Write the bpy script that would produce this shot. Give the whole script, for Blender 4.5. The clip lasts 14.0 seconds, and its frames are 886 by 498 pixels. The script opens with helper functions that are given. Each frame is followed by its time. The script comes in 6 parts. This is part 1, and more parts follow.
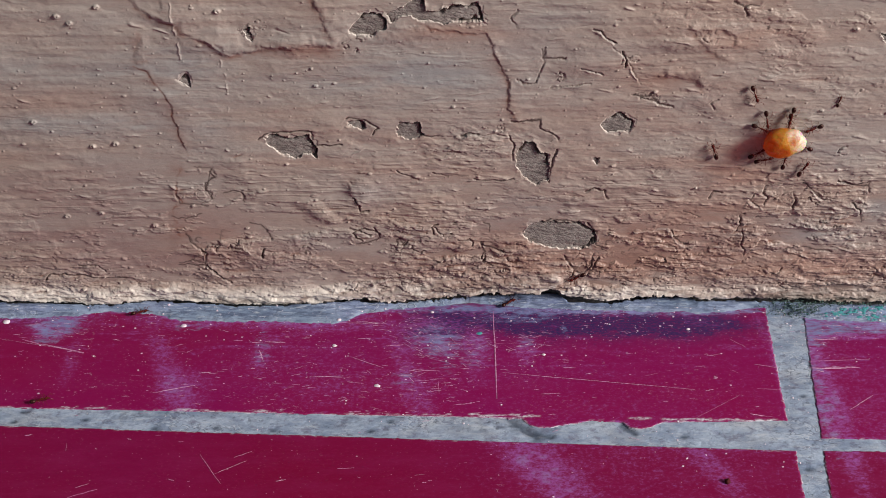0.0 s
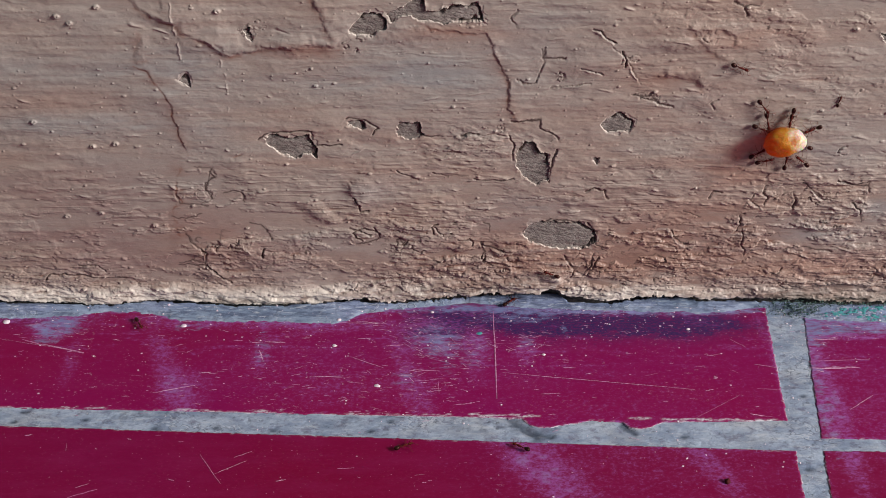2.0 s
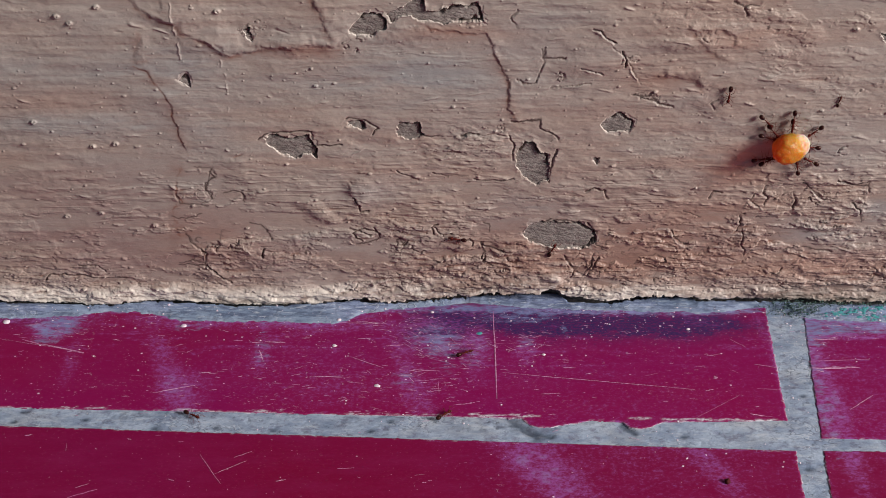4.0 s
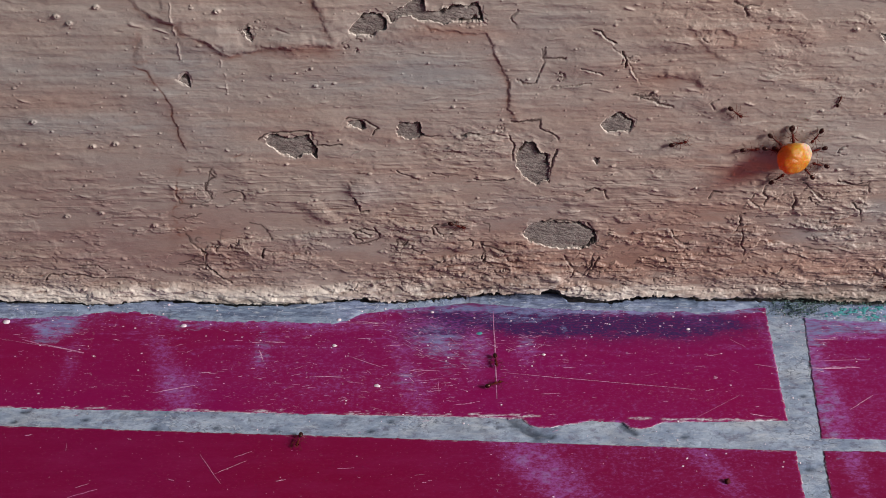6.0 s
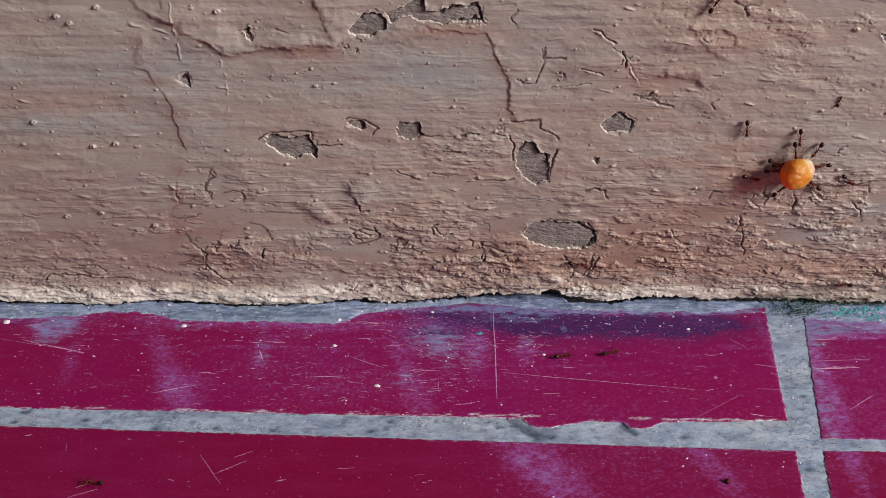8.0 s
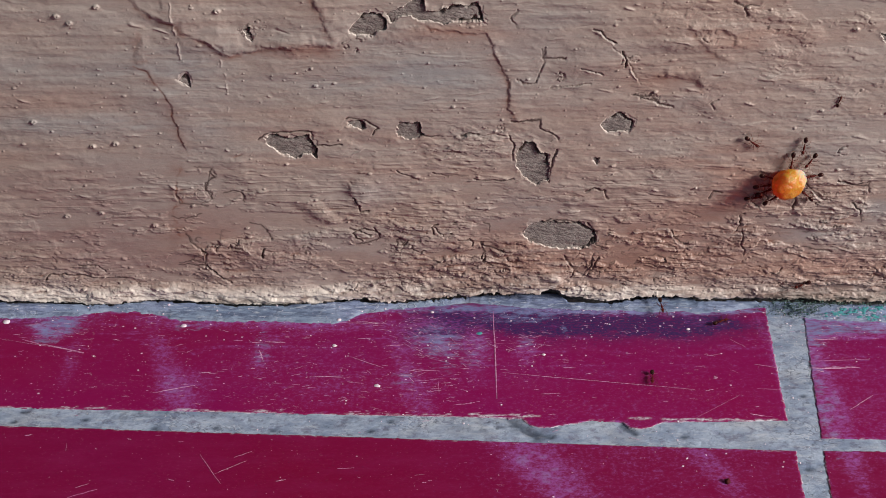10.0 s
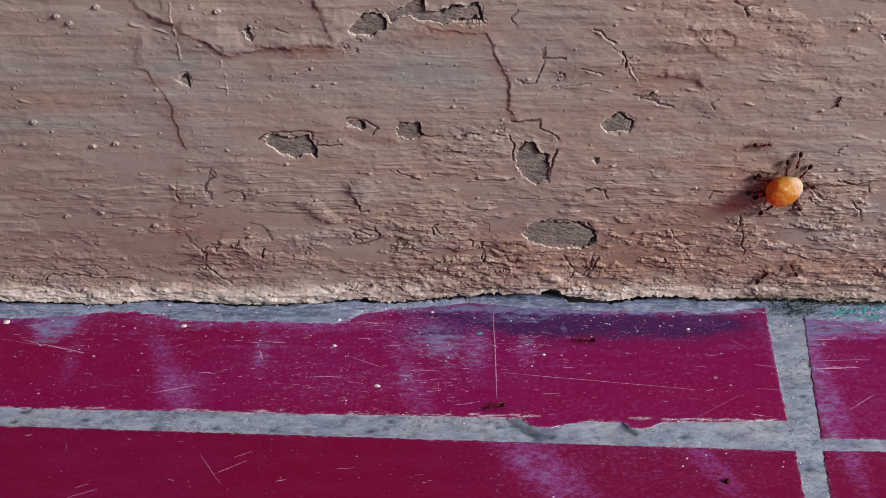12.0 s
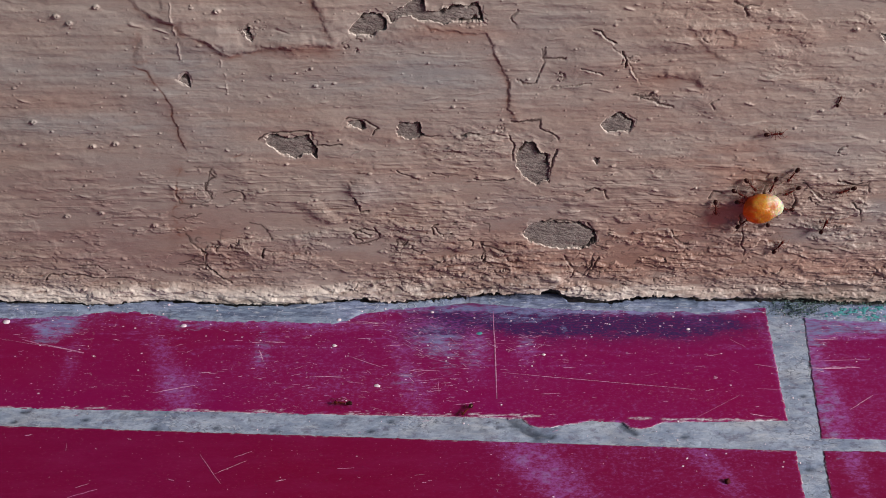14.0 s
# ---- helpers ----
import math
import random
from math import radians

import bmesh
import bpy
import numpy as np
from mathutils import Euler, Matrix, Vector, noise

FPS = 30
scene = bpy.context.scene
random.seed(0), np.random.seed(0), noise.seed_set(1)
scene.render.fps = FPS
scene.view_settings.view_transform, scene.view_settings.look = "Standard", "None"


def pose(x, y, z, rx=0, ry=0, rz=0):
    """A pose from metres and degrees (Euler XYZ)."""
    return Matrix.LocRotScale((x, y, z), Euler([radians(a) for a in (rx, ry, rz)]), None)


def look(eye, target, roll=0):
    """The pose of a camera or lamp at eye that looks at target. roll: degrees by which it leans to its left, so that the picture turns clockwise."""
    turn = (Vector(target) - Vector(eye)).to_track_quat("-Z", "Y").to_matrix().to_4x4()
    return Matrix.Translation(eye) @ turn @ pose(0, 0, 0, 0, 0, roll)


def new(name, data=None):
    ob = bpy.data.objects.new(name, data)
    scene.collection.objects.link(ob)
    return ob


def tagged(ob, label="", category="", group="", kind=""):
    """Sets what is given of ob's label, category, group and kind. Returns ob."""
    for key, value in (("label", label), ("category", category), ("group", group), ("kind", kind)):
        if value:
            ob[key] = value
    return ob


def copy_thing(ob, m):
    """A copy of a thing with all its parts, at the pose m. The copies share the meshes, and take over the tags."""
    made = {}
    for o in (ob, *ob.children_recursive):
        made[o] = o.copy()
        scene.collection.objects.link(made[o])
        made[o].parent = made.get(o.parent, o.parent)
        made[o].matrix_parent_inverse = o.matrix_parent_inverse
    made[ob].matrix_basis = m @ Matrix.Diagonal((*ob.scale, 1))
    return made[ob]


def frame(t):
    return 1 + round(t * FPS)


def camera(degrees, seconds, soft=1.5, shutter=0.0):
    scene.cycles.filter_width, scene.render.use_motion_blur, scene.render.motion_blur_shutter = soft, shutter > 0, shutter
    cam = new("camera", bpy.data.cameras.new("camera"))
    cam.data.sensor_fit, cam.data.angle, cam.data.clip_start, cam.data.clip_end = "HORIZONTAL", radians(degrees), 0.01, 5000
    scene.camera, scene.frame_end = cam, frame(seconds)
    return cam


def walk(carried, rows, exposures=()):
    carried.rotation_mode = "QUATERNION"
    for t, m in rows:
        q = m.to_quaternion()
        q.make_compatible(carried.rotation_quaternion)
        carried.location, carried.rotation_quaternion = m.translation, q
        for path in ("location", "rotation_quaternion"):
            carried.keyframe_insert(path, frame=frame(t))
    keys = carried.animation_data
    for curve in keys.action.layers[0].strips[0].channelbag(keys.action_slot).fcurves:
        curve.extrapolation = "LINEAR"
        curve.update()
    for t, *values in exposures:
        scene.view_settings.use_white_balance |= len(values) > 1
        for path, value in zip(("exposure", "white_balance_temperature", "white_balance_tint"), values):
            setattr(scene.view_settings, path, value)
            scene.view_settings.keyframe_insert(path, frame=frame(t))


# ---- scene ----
MM = 0.001

# the camera stands still, a span above the skirting of the wall
cam = camera(36.0, 14.0, soft=0.85)
EYE, AIM = (0.0000, -0.1927, 0.1567), (0.0000, 0.0000, 0.0115)
walk(cam, [(0, look(EYE, AIM)), (14, look(EYE, AIM))], exposures=[(0, -0.04, 6550, 9.5), (1, -0.06, 6550, 10), (1.6, -0.11, 6550, 10.5), (3, -0.10, 6550, 10.5), (5.5, -0.14, 6550, 11), (7, -0.13, 6550, 11), (8, -0.08, 6550, 10.5), (10.5, -0.08, 6550, 11.5), (11.0, -0.25, 6600, 14), (12, -0.22, 6600, 14), (13.5, -0.19, 6600, 14), (14, -0.18, 6600, 14)])

# ---- daylight: sky over the open porch, and a lamp for an unseen window, low to the upper right ----
WINDOW = Vector((1.226, -0.560, 0.765))
SUN = WINDOW.normalized()
world = bpy.data.worlds.new("daylight")
scene.world = world
world.use_nodes = True
sky = world.node_tree.nodes.new("ShaderNodeTexSky")
sky.sky_type, sky.sun_disc = "NISHITA", False
sky.dust_density, sky.air_density = 3.0, 1.0
sky.sun_elevation, sky.sun_rotation = math.asin(SUN.z), math.atan2(SUN.x, SUN.y)
back = world.node_tree.nodes["Background"]
back.inputs["Strength"].default_value = 0.042
world.node_tree.links.new(sky.outputs[0], back.inputs["Color"])
# area lamp in place of an unseen window close by
daylight = new("window_light", bpy.data.lights.new("window_light", "AREA"))
daylight.data.shape, daylight.data.size, daylight.data.size_y = "RECTANGLE", 0.48, 0.52
daylight.data.energy, daylight.data.color = 46.5, (1.0, 0.945, 0.920)
daylight.matrix_world = look(WINDOW, (0, WINDOW.y, WINDOW.z))


# ---- materials ----
class Nodes:
    """A node material with short ways to add nodes."""

    def __init__(self, name, rough=0.6, spec=0.5, metal=0.0):
        self.mat = bpy.data.materials.new(name)
        self.mat.use_nodes = True
        self.tree = self.mat.node_tree
        self.bsdf = self.tree.nodes["Principled BSDF"]
        self.bsdf.inputs["Roughness"].default_value = rough
        self.bsdf.inputs["Specular IOR Level"].default_value = spec
        self.bsdf.inputs["Metallic"].default_value = metal
        self.coords = self.tree.nodes.new("ShaderNodeTexCoord").outputs["Object"]

    def link(self, a, b):
        self.tree.links.new(a, b)

    def put(self, socket, value):
        if isinstance(value, (int, float)):
            socket.default_value = value
        elif isinstance(value, tuple):
            socket.default_value = (*value, 1.0) if len(value) == 3 and socket.type == "RGBA" else value
        else:
            self.link(value, socket)

    def noise(self, size, stretch=(1, 1, 1), detail=3.0, rough=0.55, lo=0.35, hi=0.65, shift=(0, 0, 0)):
        """Noise with features of about size metres, stretched along the axes, ramped to 0..1."""
        m = self.tree.nodes.new("ShaderNodeMapping")
        m.inputs["Scale"].default_value = [1 / (size * s) for s in stretch]
        m.inputs["Location"].default_value = shift
        self.link(self.coords, m.inputs["Vector"])
        n = self.tree.nodes.new("ShaderNodeTexNoise")
        n.inputs["Scale"].default_value = 1.0
        n.inputs["Detail"].default_value = detail
        n.inputs["Roughness"].default_value = rough
        self.link(m.outputs[0], n.inputs["Vector"])
        return self.ramp(n.outputs["Fac"], lo, hi)

    def ramp(self, value, lo, hi, a=0.0, b=1.0):
        r = self.tree.nodes.new("ShaderNodeMapRange")
        self.put(r.inputs["Value"], value)
        for key, v in (("From Min", lo), ("From Max", hi), ("To Min", a), ("To Max", b)):
            r.inputs[key].default_value = v
        return r.outputs[0]

    def math(self, op, a, b):
        n = self.tree.nodes.new("ShaderNodeMath")
        n.operation = op
        self.put(n.inputs[0], a)
        self.put(n.inputs[1], b)
        return n.outputs[0]

    def mix(self, f, a, b):
        n = self.tree.nodes.new("ShaderNodeMix")
        n.data_type = "RGBA"
        self.put(n.inputs["Factor"], f)
        self.put(n.inputs["A"], a)
        self.put(n.inputs["B"], b)
        return n.outputs["Result"]

    def attr(self, name):
        n = self.tree.nodes.new("ShaderNodeAttribute")
        n.attribute_name = name
        return n.outputs["Fac"]

    def each(self):
        return self.tree.nodes.new("ShaderNodeObjectInfo").outputs["Random"]

    def colour(self, c):
        self.put(self.bsdf.inputs["Base Color"], c)

    def rough(self, r):
        self.put(self.bsdf.inputs["Roughness"], r)

    def bump(self, height, depth, strength=1.0):
        n = self.tree.nodes.new("ShaderNodeBump")
        n.inputs["Distance"].default_value = depth
        n.inputs["Strength"].default_value = strength
        self.put(n.inputs["Height"], height)
        self.link(n.outputs[0], self.bsdf.inputs["Normal"])


def paint_material():
    m = Nodes("old_wall_paint", 0.55, 0.5)
    brown, grey, red = (0.422, 0.325, 0.262), (0.410, 0.382, 0.340), (0.42, 0.275, 0.216)
    broad = m.noise(24 * MM, (2.6, 1, 0.6), 4, 0.55, 0.32, 0.62)
    streak = m.noise(3.2 * MM, (9, 1, 1), 4, 0.6, 0.46, 0.72, (3, 0, 7))
    c = m.mix(broad, brown, grey)
    c = m.mix(m.math("MULTIPLY", streak, 0.28), c, red)
    patch = m.noise(7 * MM, (3.2, 1, 0.7), 4, 0.6, 0.47, 0.68, (11, 2, 5))
    c = m.mix(m.math("MULTIPLY", patch, 0.4), c, (0.372, 0.362, 0.340))
    # older coats that show through; pink and reddish ones also darken the lower wall
    c = m.mix(m.attr("pink"), c, (0.300, 0.210, 0.190))
    c = m.mix(m.attr("slate"), c, (0.335, 0.350, 0.345))
    # the reddish tone also paints in the shadow beside the kernel
    c = m.mix(m.attr("rust_and_shadow"), c, (0.375, 0.235, 0.182))
    grain = m.noise(0.42 * MM, (7, 1, 1), 3, 0.65, 0.34, 0.66, (1, 5, 2))
    scuff = m.noise(0.6 * MM, (6, 1, 1), 4, 0.7, 0.56, 0.74, (8, 3, 6))
    c = m.mix(m.math("MULTIPLY", scuff, 0.30), c, (0.52, 0.46, 0.42))
    c = m.mix(m.math("MULTIPLY", grain, 0.15), c, (0.25, 0.18, 0.15))
    smut = m.noise(1.1 * MM, (6, 1, 1), 4, 0.65, 0.54, 0.72, (5, 2, 9))
    c = m.mix(m.math("MULTIPLY", smut, 0.22), c, (0.24, 0.16, 0.125))
    # rusty stains, plus shade painted into hollows and along steps
    c = m.mix(m.attr("stain_shade"), c, (0.24, 0.125, 0.09))
    # near-black crack lines, and dirt on the bead
    c = m.mix(m.attr("cracks_and_grime"), c, (0.050, 0.033, 0.028))
    # cream paint, plus pale crests and lit peel edges painted in
    c = m.mix(m.attr("cream"), c, (0.66, 0.60, 0.53))
    m.colour(c)
    m.rough(m.ramp(grain, 0, 1, 0.40, 0.62))
    fine = m.noise(0.38 * MM, (3.5, 1, 1), 3, 0.6, 0.2, 0.8, (4, 4, 4))
    m.bump(fine, 0.036 * MM, 1.0)
    return m.mat


def cement_material(name, light, dark, grain=0.35):
    m = Nodes(name, 0.9, 0.2)
    blotch = m.noise(4 * MM, (1.8, 1, 1), 4, 0.6, 0.36, 0.66)
    fine = m.noise(grain * MM, (2.6, 1, 1), 3, 0.65, 0.3, 0.7, (2, 8, 1))
    c = m.mix(blotch, light, dark)
    c = m.mix(m.math("MULTIPLY", fine, 0.45), c, tuple(0.5 * v for v in dark))
    drawn = m.noise(0.9 * MM, (5, 1, 1), 4, 0.65, 0.50, 0.66, (3, 3, 7))
    c = m.mix(m.math("MULTIPLY", drawn, 0.5), c, tuple(0.3 * v for v in dark))
    m.colour(c)
    m.bump(fine, 0.14 * MM, 1.0)
    return m.mat


def mortar_material():
    m = Nodes("grey_mortar", 0.85, 0.2)
    blotch = m.noise(3.4 * MM, (2.0, 1, 1), 6, 0.7, 0.40, 0.60)
    fine = m.noise(0.22 * MM, (1.8, 1, 1), 3, 0.7, 0.3, 0.7, (2, 8, 1))
    pits = m.noise(0.7 * MM, (1.6, 1, 1), 5, 0.75, 0.57, 0.66, (5, 5, 5))
    c = m.mix(blotch, (0.395, 0.48, 0.60), (0.205, 0.27, 0.385))
    sand = m.noise(7 * MM, (1.6, 1, 1), 5, 0.65, 0.50, 0.66, (1, 7, 3))
    c = m.mix(m.math("MULTIPLY", sand, 0.5), c, (0.45, 0.475, 0.495))
    c = m.mix(m.math("MULTIPLY", fine, 0.34), c, (0.14, 0.185, 0.23))
    c = m.mix(m.math("MULTIPLY", m.noise(0.9 * MM, (4, 1, 1), 4, 0.65, 0.55, 0.70, (4, 1, 4)), 0.5), c, (0.50, 0.54, 0.58))
    damp = m.noise(2.0 * MM, (1.5, 1, 1), 6, 0.75, 0.52, 0.62, (9, 3, 1))
    c = m.mix(m.math("MULTIPLY", damp, 0.65), c, (0.13, 0.135, 0.20))
    c = m.mix(m.math("MULTIPLY", pits, 0.55), c, (0.085, 0.10, 0.125))
    # dark marks, patches and pits of the mortar
    c = m.mix(m.attr("mortar_dark"), c, (0.055, 0.075, 0.11))
    lilac = m.noise(14 * MM, (2, 1, 1), 3, 0.5, 0.42, 0.60, (7, 4, 2))
    c = m.mix(m.attr("tint"), c, m.mix(lilac, (0.185, 0.265, 0.385), (0.225, 0.265, 0.46)))
    streak = m.math("MULTIPLY", m.noise(0.7 * MM, (5, 1, 1), 5, 0.7, 0.46, 0.60, (2, 6, 3)), m.ramp(m.attr("tint"), 0.1, 0.5))
    c = m.mix(m.math("MULTIPLY", streak, 0.85), c, (0.085, 0.11, 0.185))
    pale = m.math("MULTIPLY", m.noise(0.5 * MM, (5, 1, 1), 4, 0.7, 0.56, 0.70, (6, 2, 8)), m.ramp(m.attr("tint"), 0.1, 0.5))
    c = m.mix(m.math("MULTIPLY", pale, 0.8), c, (0.56, 0.61, 0.68))
    curl = m.noise(1.7 * MM, (1.5, 1, 1), 2, 0.5, 0.0, 1.0, (6, 6, 2))
    there = m.noise(9 * MM, (2, 1, 1), 3, 0.5, 0.50, 0.62, (2, 2, 6))
    ring = m.ramp(m.math("ABSOLUTE", m.math("SUBTRACT", curl, 0.52), 0.0), 0.0, 0.022, 1.0, 0.0)
    c = m.mix(m.math("MULTIPLY", m.math("MULTIPLY", ring, there), 0.75), c, (0.085, 0.10, 0.13))
    film = m.ramp(m.math("ABSOLUTE", m.math("SUBTRACT", curl, 0.57), 0.0), 0.0, 0.022, 1.0, 0.0)
    c = m.mix(m.math("MULTIPLY", m.math("MULTIPLY", film, there), 0.55), c, (0.58, 0.62, 0.67))
    m.colour(c)
    m.bump(m.math("ADD", fine, m.math("MULTIPLY", pits, -1.0)), 0.055 * MM, 1.0)
    return m.mat


def tile_material():
    m = Nodes("crimson_tile", 0.42, 0.09)
    deep = m.mix(m.noise(40 * MM, (2, 1, 1), 3, 0.5), (0.170, 0.0024, 0.034), (0.168, 0.0028, 0.050))
    worn = m.mix(m.noise(30 * MM, (2, 1, 1), 3, 0.5), (0.200, 0.0028, 0.052), (0.198, 0.0034, 0.078))
    c = m.mix(m.ramp(m.attr("scuff"), 0.25, 1.0), deep, worn)
    cloud = m.noise(3.0 * MM, (3, 1, 1), 5, 0.65, 0.45, 0.72, (2, 9, 4))
    c = m.mix(m.math("MULTIPLY", cloud, 0.30), c, (0.22, 0.016, 0.090))
    fine = m.noise(0.45 * MM, (2.5, 1, 1), 3, 0.65, 0.52, 0.80, (3, 1, 9))
    c = m.mix(m.math("MULTIPLY", fine, 0.18), c, (0.30, 0.022, 0.13))
    grit = m.noise(0.35 * MM, (2.2, 1, 1), 5, 0.75, 0.0, 1.0, (1, 3, 5))
    blue = m.ramp(m.math("ADD", grit, m.math("MULTIPLY", m.attr("navy"), 0.36)), 0.60, 0.92)
    c = m.mix(m.math("MAXIMUM", m.math("MULTIPLY", m.attr("navy"), 0.50), m.math("MULTIPLY", blue, 0.95)), c, (0.018, 0.020, 0.092))
    speck = m.noise(0.45 * MM, (1.3, 1, 1), 3, 0.6, 0.68, 0.73, (9, 4, 2))
    film = m.noise(0.55 * MM, (1.5, 1, 1), 5, 0.8, 0.08, 0.92, (7, 7, 1))
    tint_amount = m.math("ADD", m.ramp(m.math("ADD", film, m.math("MULTIPLY", m.attr("haze"), 0.27)), 0.58, 0.92), m.math("MULTIPLY", m.attr("haze"), 0.12))
    veil = m.mix(m.ramp(m.attr("haze"), 0.85, 1.3), (0.29, 0.085, 0.320), (0.25, 0.235, 0.45))
    tint_amount = m.math("MULTIPLY", tint_amount, m.ramp(m.attr("haze"), 0.0, 0.30, 0.12, 1.0))
    c = m.mix(m.math("MINIMUM", tint_amount, 0.8), c, veil)
    lime = m.noise(1.1 * MM, (2.6, 1, 1), 6, 0.8, 0.12, 0.88, (3, 8, 8))
    lime = m.ramp(m.math("ADD", lime, m.math("MULTIPLY", m.attr("lime"), 0.30)), 0.62, 0.90)
    tinge = m.mix(m.noise(6 * MM, (2, 1, 1), 3, 0.5, 0.4, 0.6, (4, 2, 2)), (0.17, 0.225, 0.41), (0.26, 0.275, 0.51))
    lime = m.math("MULTIPLY", lime, m.ramp(m.attr("lime"), 0.02, 0.30))
    c = m.mix(m.math("MULTIPLY", lime, 0.88), c, tinge)
    crumb = m.noise(0.26 * MM, (2.2, 1, 1), 3, 0.7, 0.36, 0.56, (5, 9, 3))
    c = m.mix(m.math("MAXIMUM", m.math("MULTIPLY", m.attr("chip"), crumb), m.math("MULTIPLY", m.ramp(m.attr("chip"), 0.82, 0.98), m.ramp(crumb, 0.0, 1.0, 0.12, 0.6))), c, (0.66, 0.69, 0.75))
    c = m.mix(m.math("MULTIPLY", speck, 0.4), c, (0.42, 0.20, 0.32))
    dabs = m.noise(0.40 * MM, (1.7, 1, 1), 4, 0.7, 0.60, 0.68, (4, 7, 2))
    there = m.noise(7 * MM, (1.6, 1, 1), 4, 0.6, 0.42, 0.62, (8, 1, 3))
    c = m.mix(m.math("MULTIPLY", m.math("MULTIPLY", dabs, there), m.math("MULTIPLY", m.attr("scuff"), 0.75)), c, (0.44, 0.20, 0.32))
    m.colour(c)
    m.rough(m.ramp(m.attr("haze"), 0, 1, 0.36, 0.75))
    m.bump(m.noise(1.2 * MM, (3, 1, 1), 4, 0.6, 0.3, 0.7, (6, 1, 1)), 0.02 * MM, 0.6)
    return m.mat


def scratch_material():
    m = Nodes("scratched_glaze", 0.7, 0.2)
    own = m.tree.nodes.new("ShaderNodeNewGeometry").outputs["Random Per Island"]
    c = m.mix(own, (0.46, 0.17, 0.34), (0.72, 0.52, 0.70))
    worn = m.noise(0.5 * MM, (1.2, 1, 1), 4, 0.75, 0.46, 0.58, (1, 2, 3))
    m.colour(m.mix(m.math("MULTIPLY", worn, 0.7), c, (0.21, 0.008, 0.060)))
    return m.mat


def plain_material(name, a, b, size, rough=0.5, bump=0.0, spec=0.5):
    m = Nodes(name, rough, spec)
    n = m.noise(size, (1, 1, 1), 3, 0.6)
    m.colour(m.mix(n, a, b))
    if bump:
        m.bump(n, bump, 0.8)
    return m.mat


def kernel_material():
    m = Nodes("boiled_maize", 0.33, 0.5)
    along = m.tree.nodes.new("ShaderNodeSeparateXYZ")
    m.link(m.coords, along.inputs[0])
    wave = m.noise(2.2 * MM, (1, 1, 1), 3, 0.6, 0.3, 0.7)
    x = m.math("ADD", along.outputs["X"], m.ramp(wave, 0, 1, -0.8 * MM, 0.8 * MM))
    c = m.mix(m.noise(1.5 * MM, (1, 1, 1), 3, 0.6), (0.77, 0.32, 0.035), (0.82, 0.43, 0.080))
    c = m.mix(m.ramp(x, -3.5 * MM, -0.7 * MM, 0.8, 0.0), c, (0.62, 0.19, 0.025))
    c = m.mix(m.ramp(x, 0.6 * MM, 2.6 * MM), c, (0.90, 0.78, 0.64))
    m.colour(c)
    b = m.bsdf.inputs
    b["Subsurface Weight"].default_value = 0.7
    b["Subsurface Radius"].default_value = (5.0, 1.6, 0.35)
    b["Subsurface Scale"].default_value = 1.0 * MM
    m.bump(m.noise(0.9 * MM, (1, 1, 1), 3, 0.6), 0.10 * MM, 0.8)
    clear = m.tree.nodes.new("ShaderNodeBsdfTransparent")
    clear.inputs["Color"].default_value = (1.0, 0.30, 0.03, 1)
    blend = m.tree.nodes.new("ShaderNodeMixShader")
    m.link(m.ramp(x, -0.5 * MM, 2.2 * MM, 0.46, 0.30), blend.inputs[0])
    m.link(m.bsdf.outputs[0], blend.inputs[1])
    m.link(clear.outputs[0], blend.inputs[2])
    m.link(blend.outputs[0], m.tree.nodes["Material Output"].inputs["Surface"])
    return m.mat


def ant_material(name, a, b, rough):
    m = Nodes(name, rough, 0.10 if rough > 0.4 else 0.45)
    m.colour(m.mix(m.noise(0.25 * MM, (1, 1, 1), 2, 0.5), a, b))
    m.bsdf.inputs["Specular Tint"].default_value = (1.0, 0.62, 0.52, 1)
    return m.mat


PAINT = paint_material()
CEMENT = cement_material("bare_cement_render", (0.352, 0.312, 0.284), (0.272, 0.240, 0.219))
MORTAR = mortar_material()
TILE = tile_material()
BODY = plain_material("tile_biscuit", (0.30, 0.13, 0.09), (0.24, 0.10, 0.08), 2 * MM, 0.9)
KERNEL = kernel_material()
GASTER = ant_material("dark_brown_chitin", (0.014, 0.0035, 0.0030), (0.026, 0.006, 0.005), 0.22)
THORAX = ant_material("reddish_brown_chitin", (0.100, 0.016, 0.012), (0.064, 0.009, 0.008), 0.5)
LIMB = ant_material("brown_limb_chitin", (0.140, 0.032, 0.023), (0.088, 0.018, 0.014), 0.5)
WHITE = plain_material("white_paint_speck", (0.82, 0.77, 0.81), (0.64, 0.50, 0.60), 0.4 * MM, 0.6)
SCRATCH = scratch_material()
MOSS = plain_material("dark_green_moss", (0.035, 0.075, 0.060), (0.10, 0.17, 0.14), 0.5 * MM, 0.9)
TEAL = plain_material("teal_paint", (0.06, 0.32, 0.33), (0.04, 0.22, 0.25), 0.5 * MM, 0.6)
DIRT = plain_material("dark_dirt", (0.055, 0.010, 0.012), (0.090, 0.018, 0.020), 0.4 * MM, 0.8, 0.0, 0.1)


# ---- helpers for sheets of relief ----
def lattice(ix, iy, seed):
    h = (ix.astype(np.int64) * 374761393 + iy.astype(np.int64) * 668265263 + seed * 974634777) & 0x7FFFFFFF
    h = ((h ^ (h >> 13)) * 1274126177) & 0x7FFFFFFF
    return ((h ^ (h >> 16)) & 0xFFFF) / 65535.0


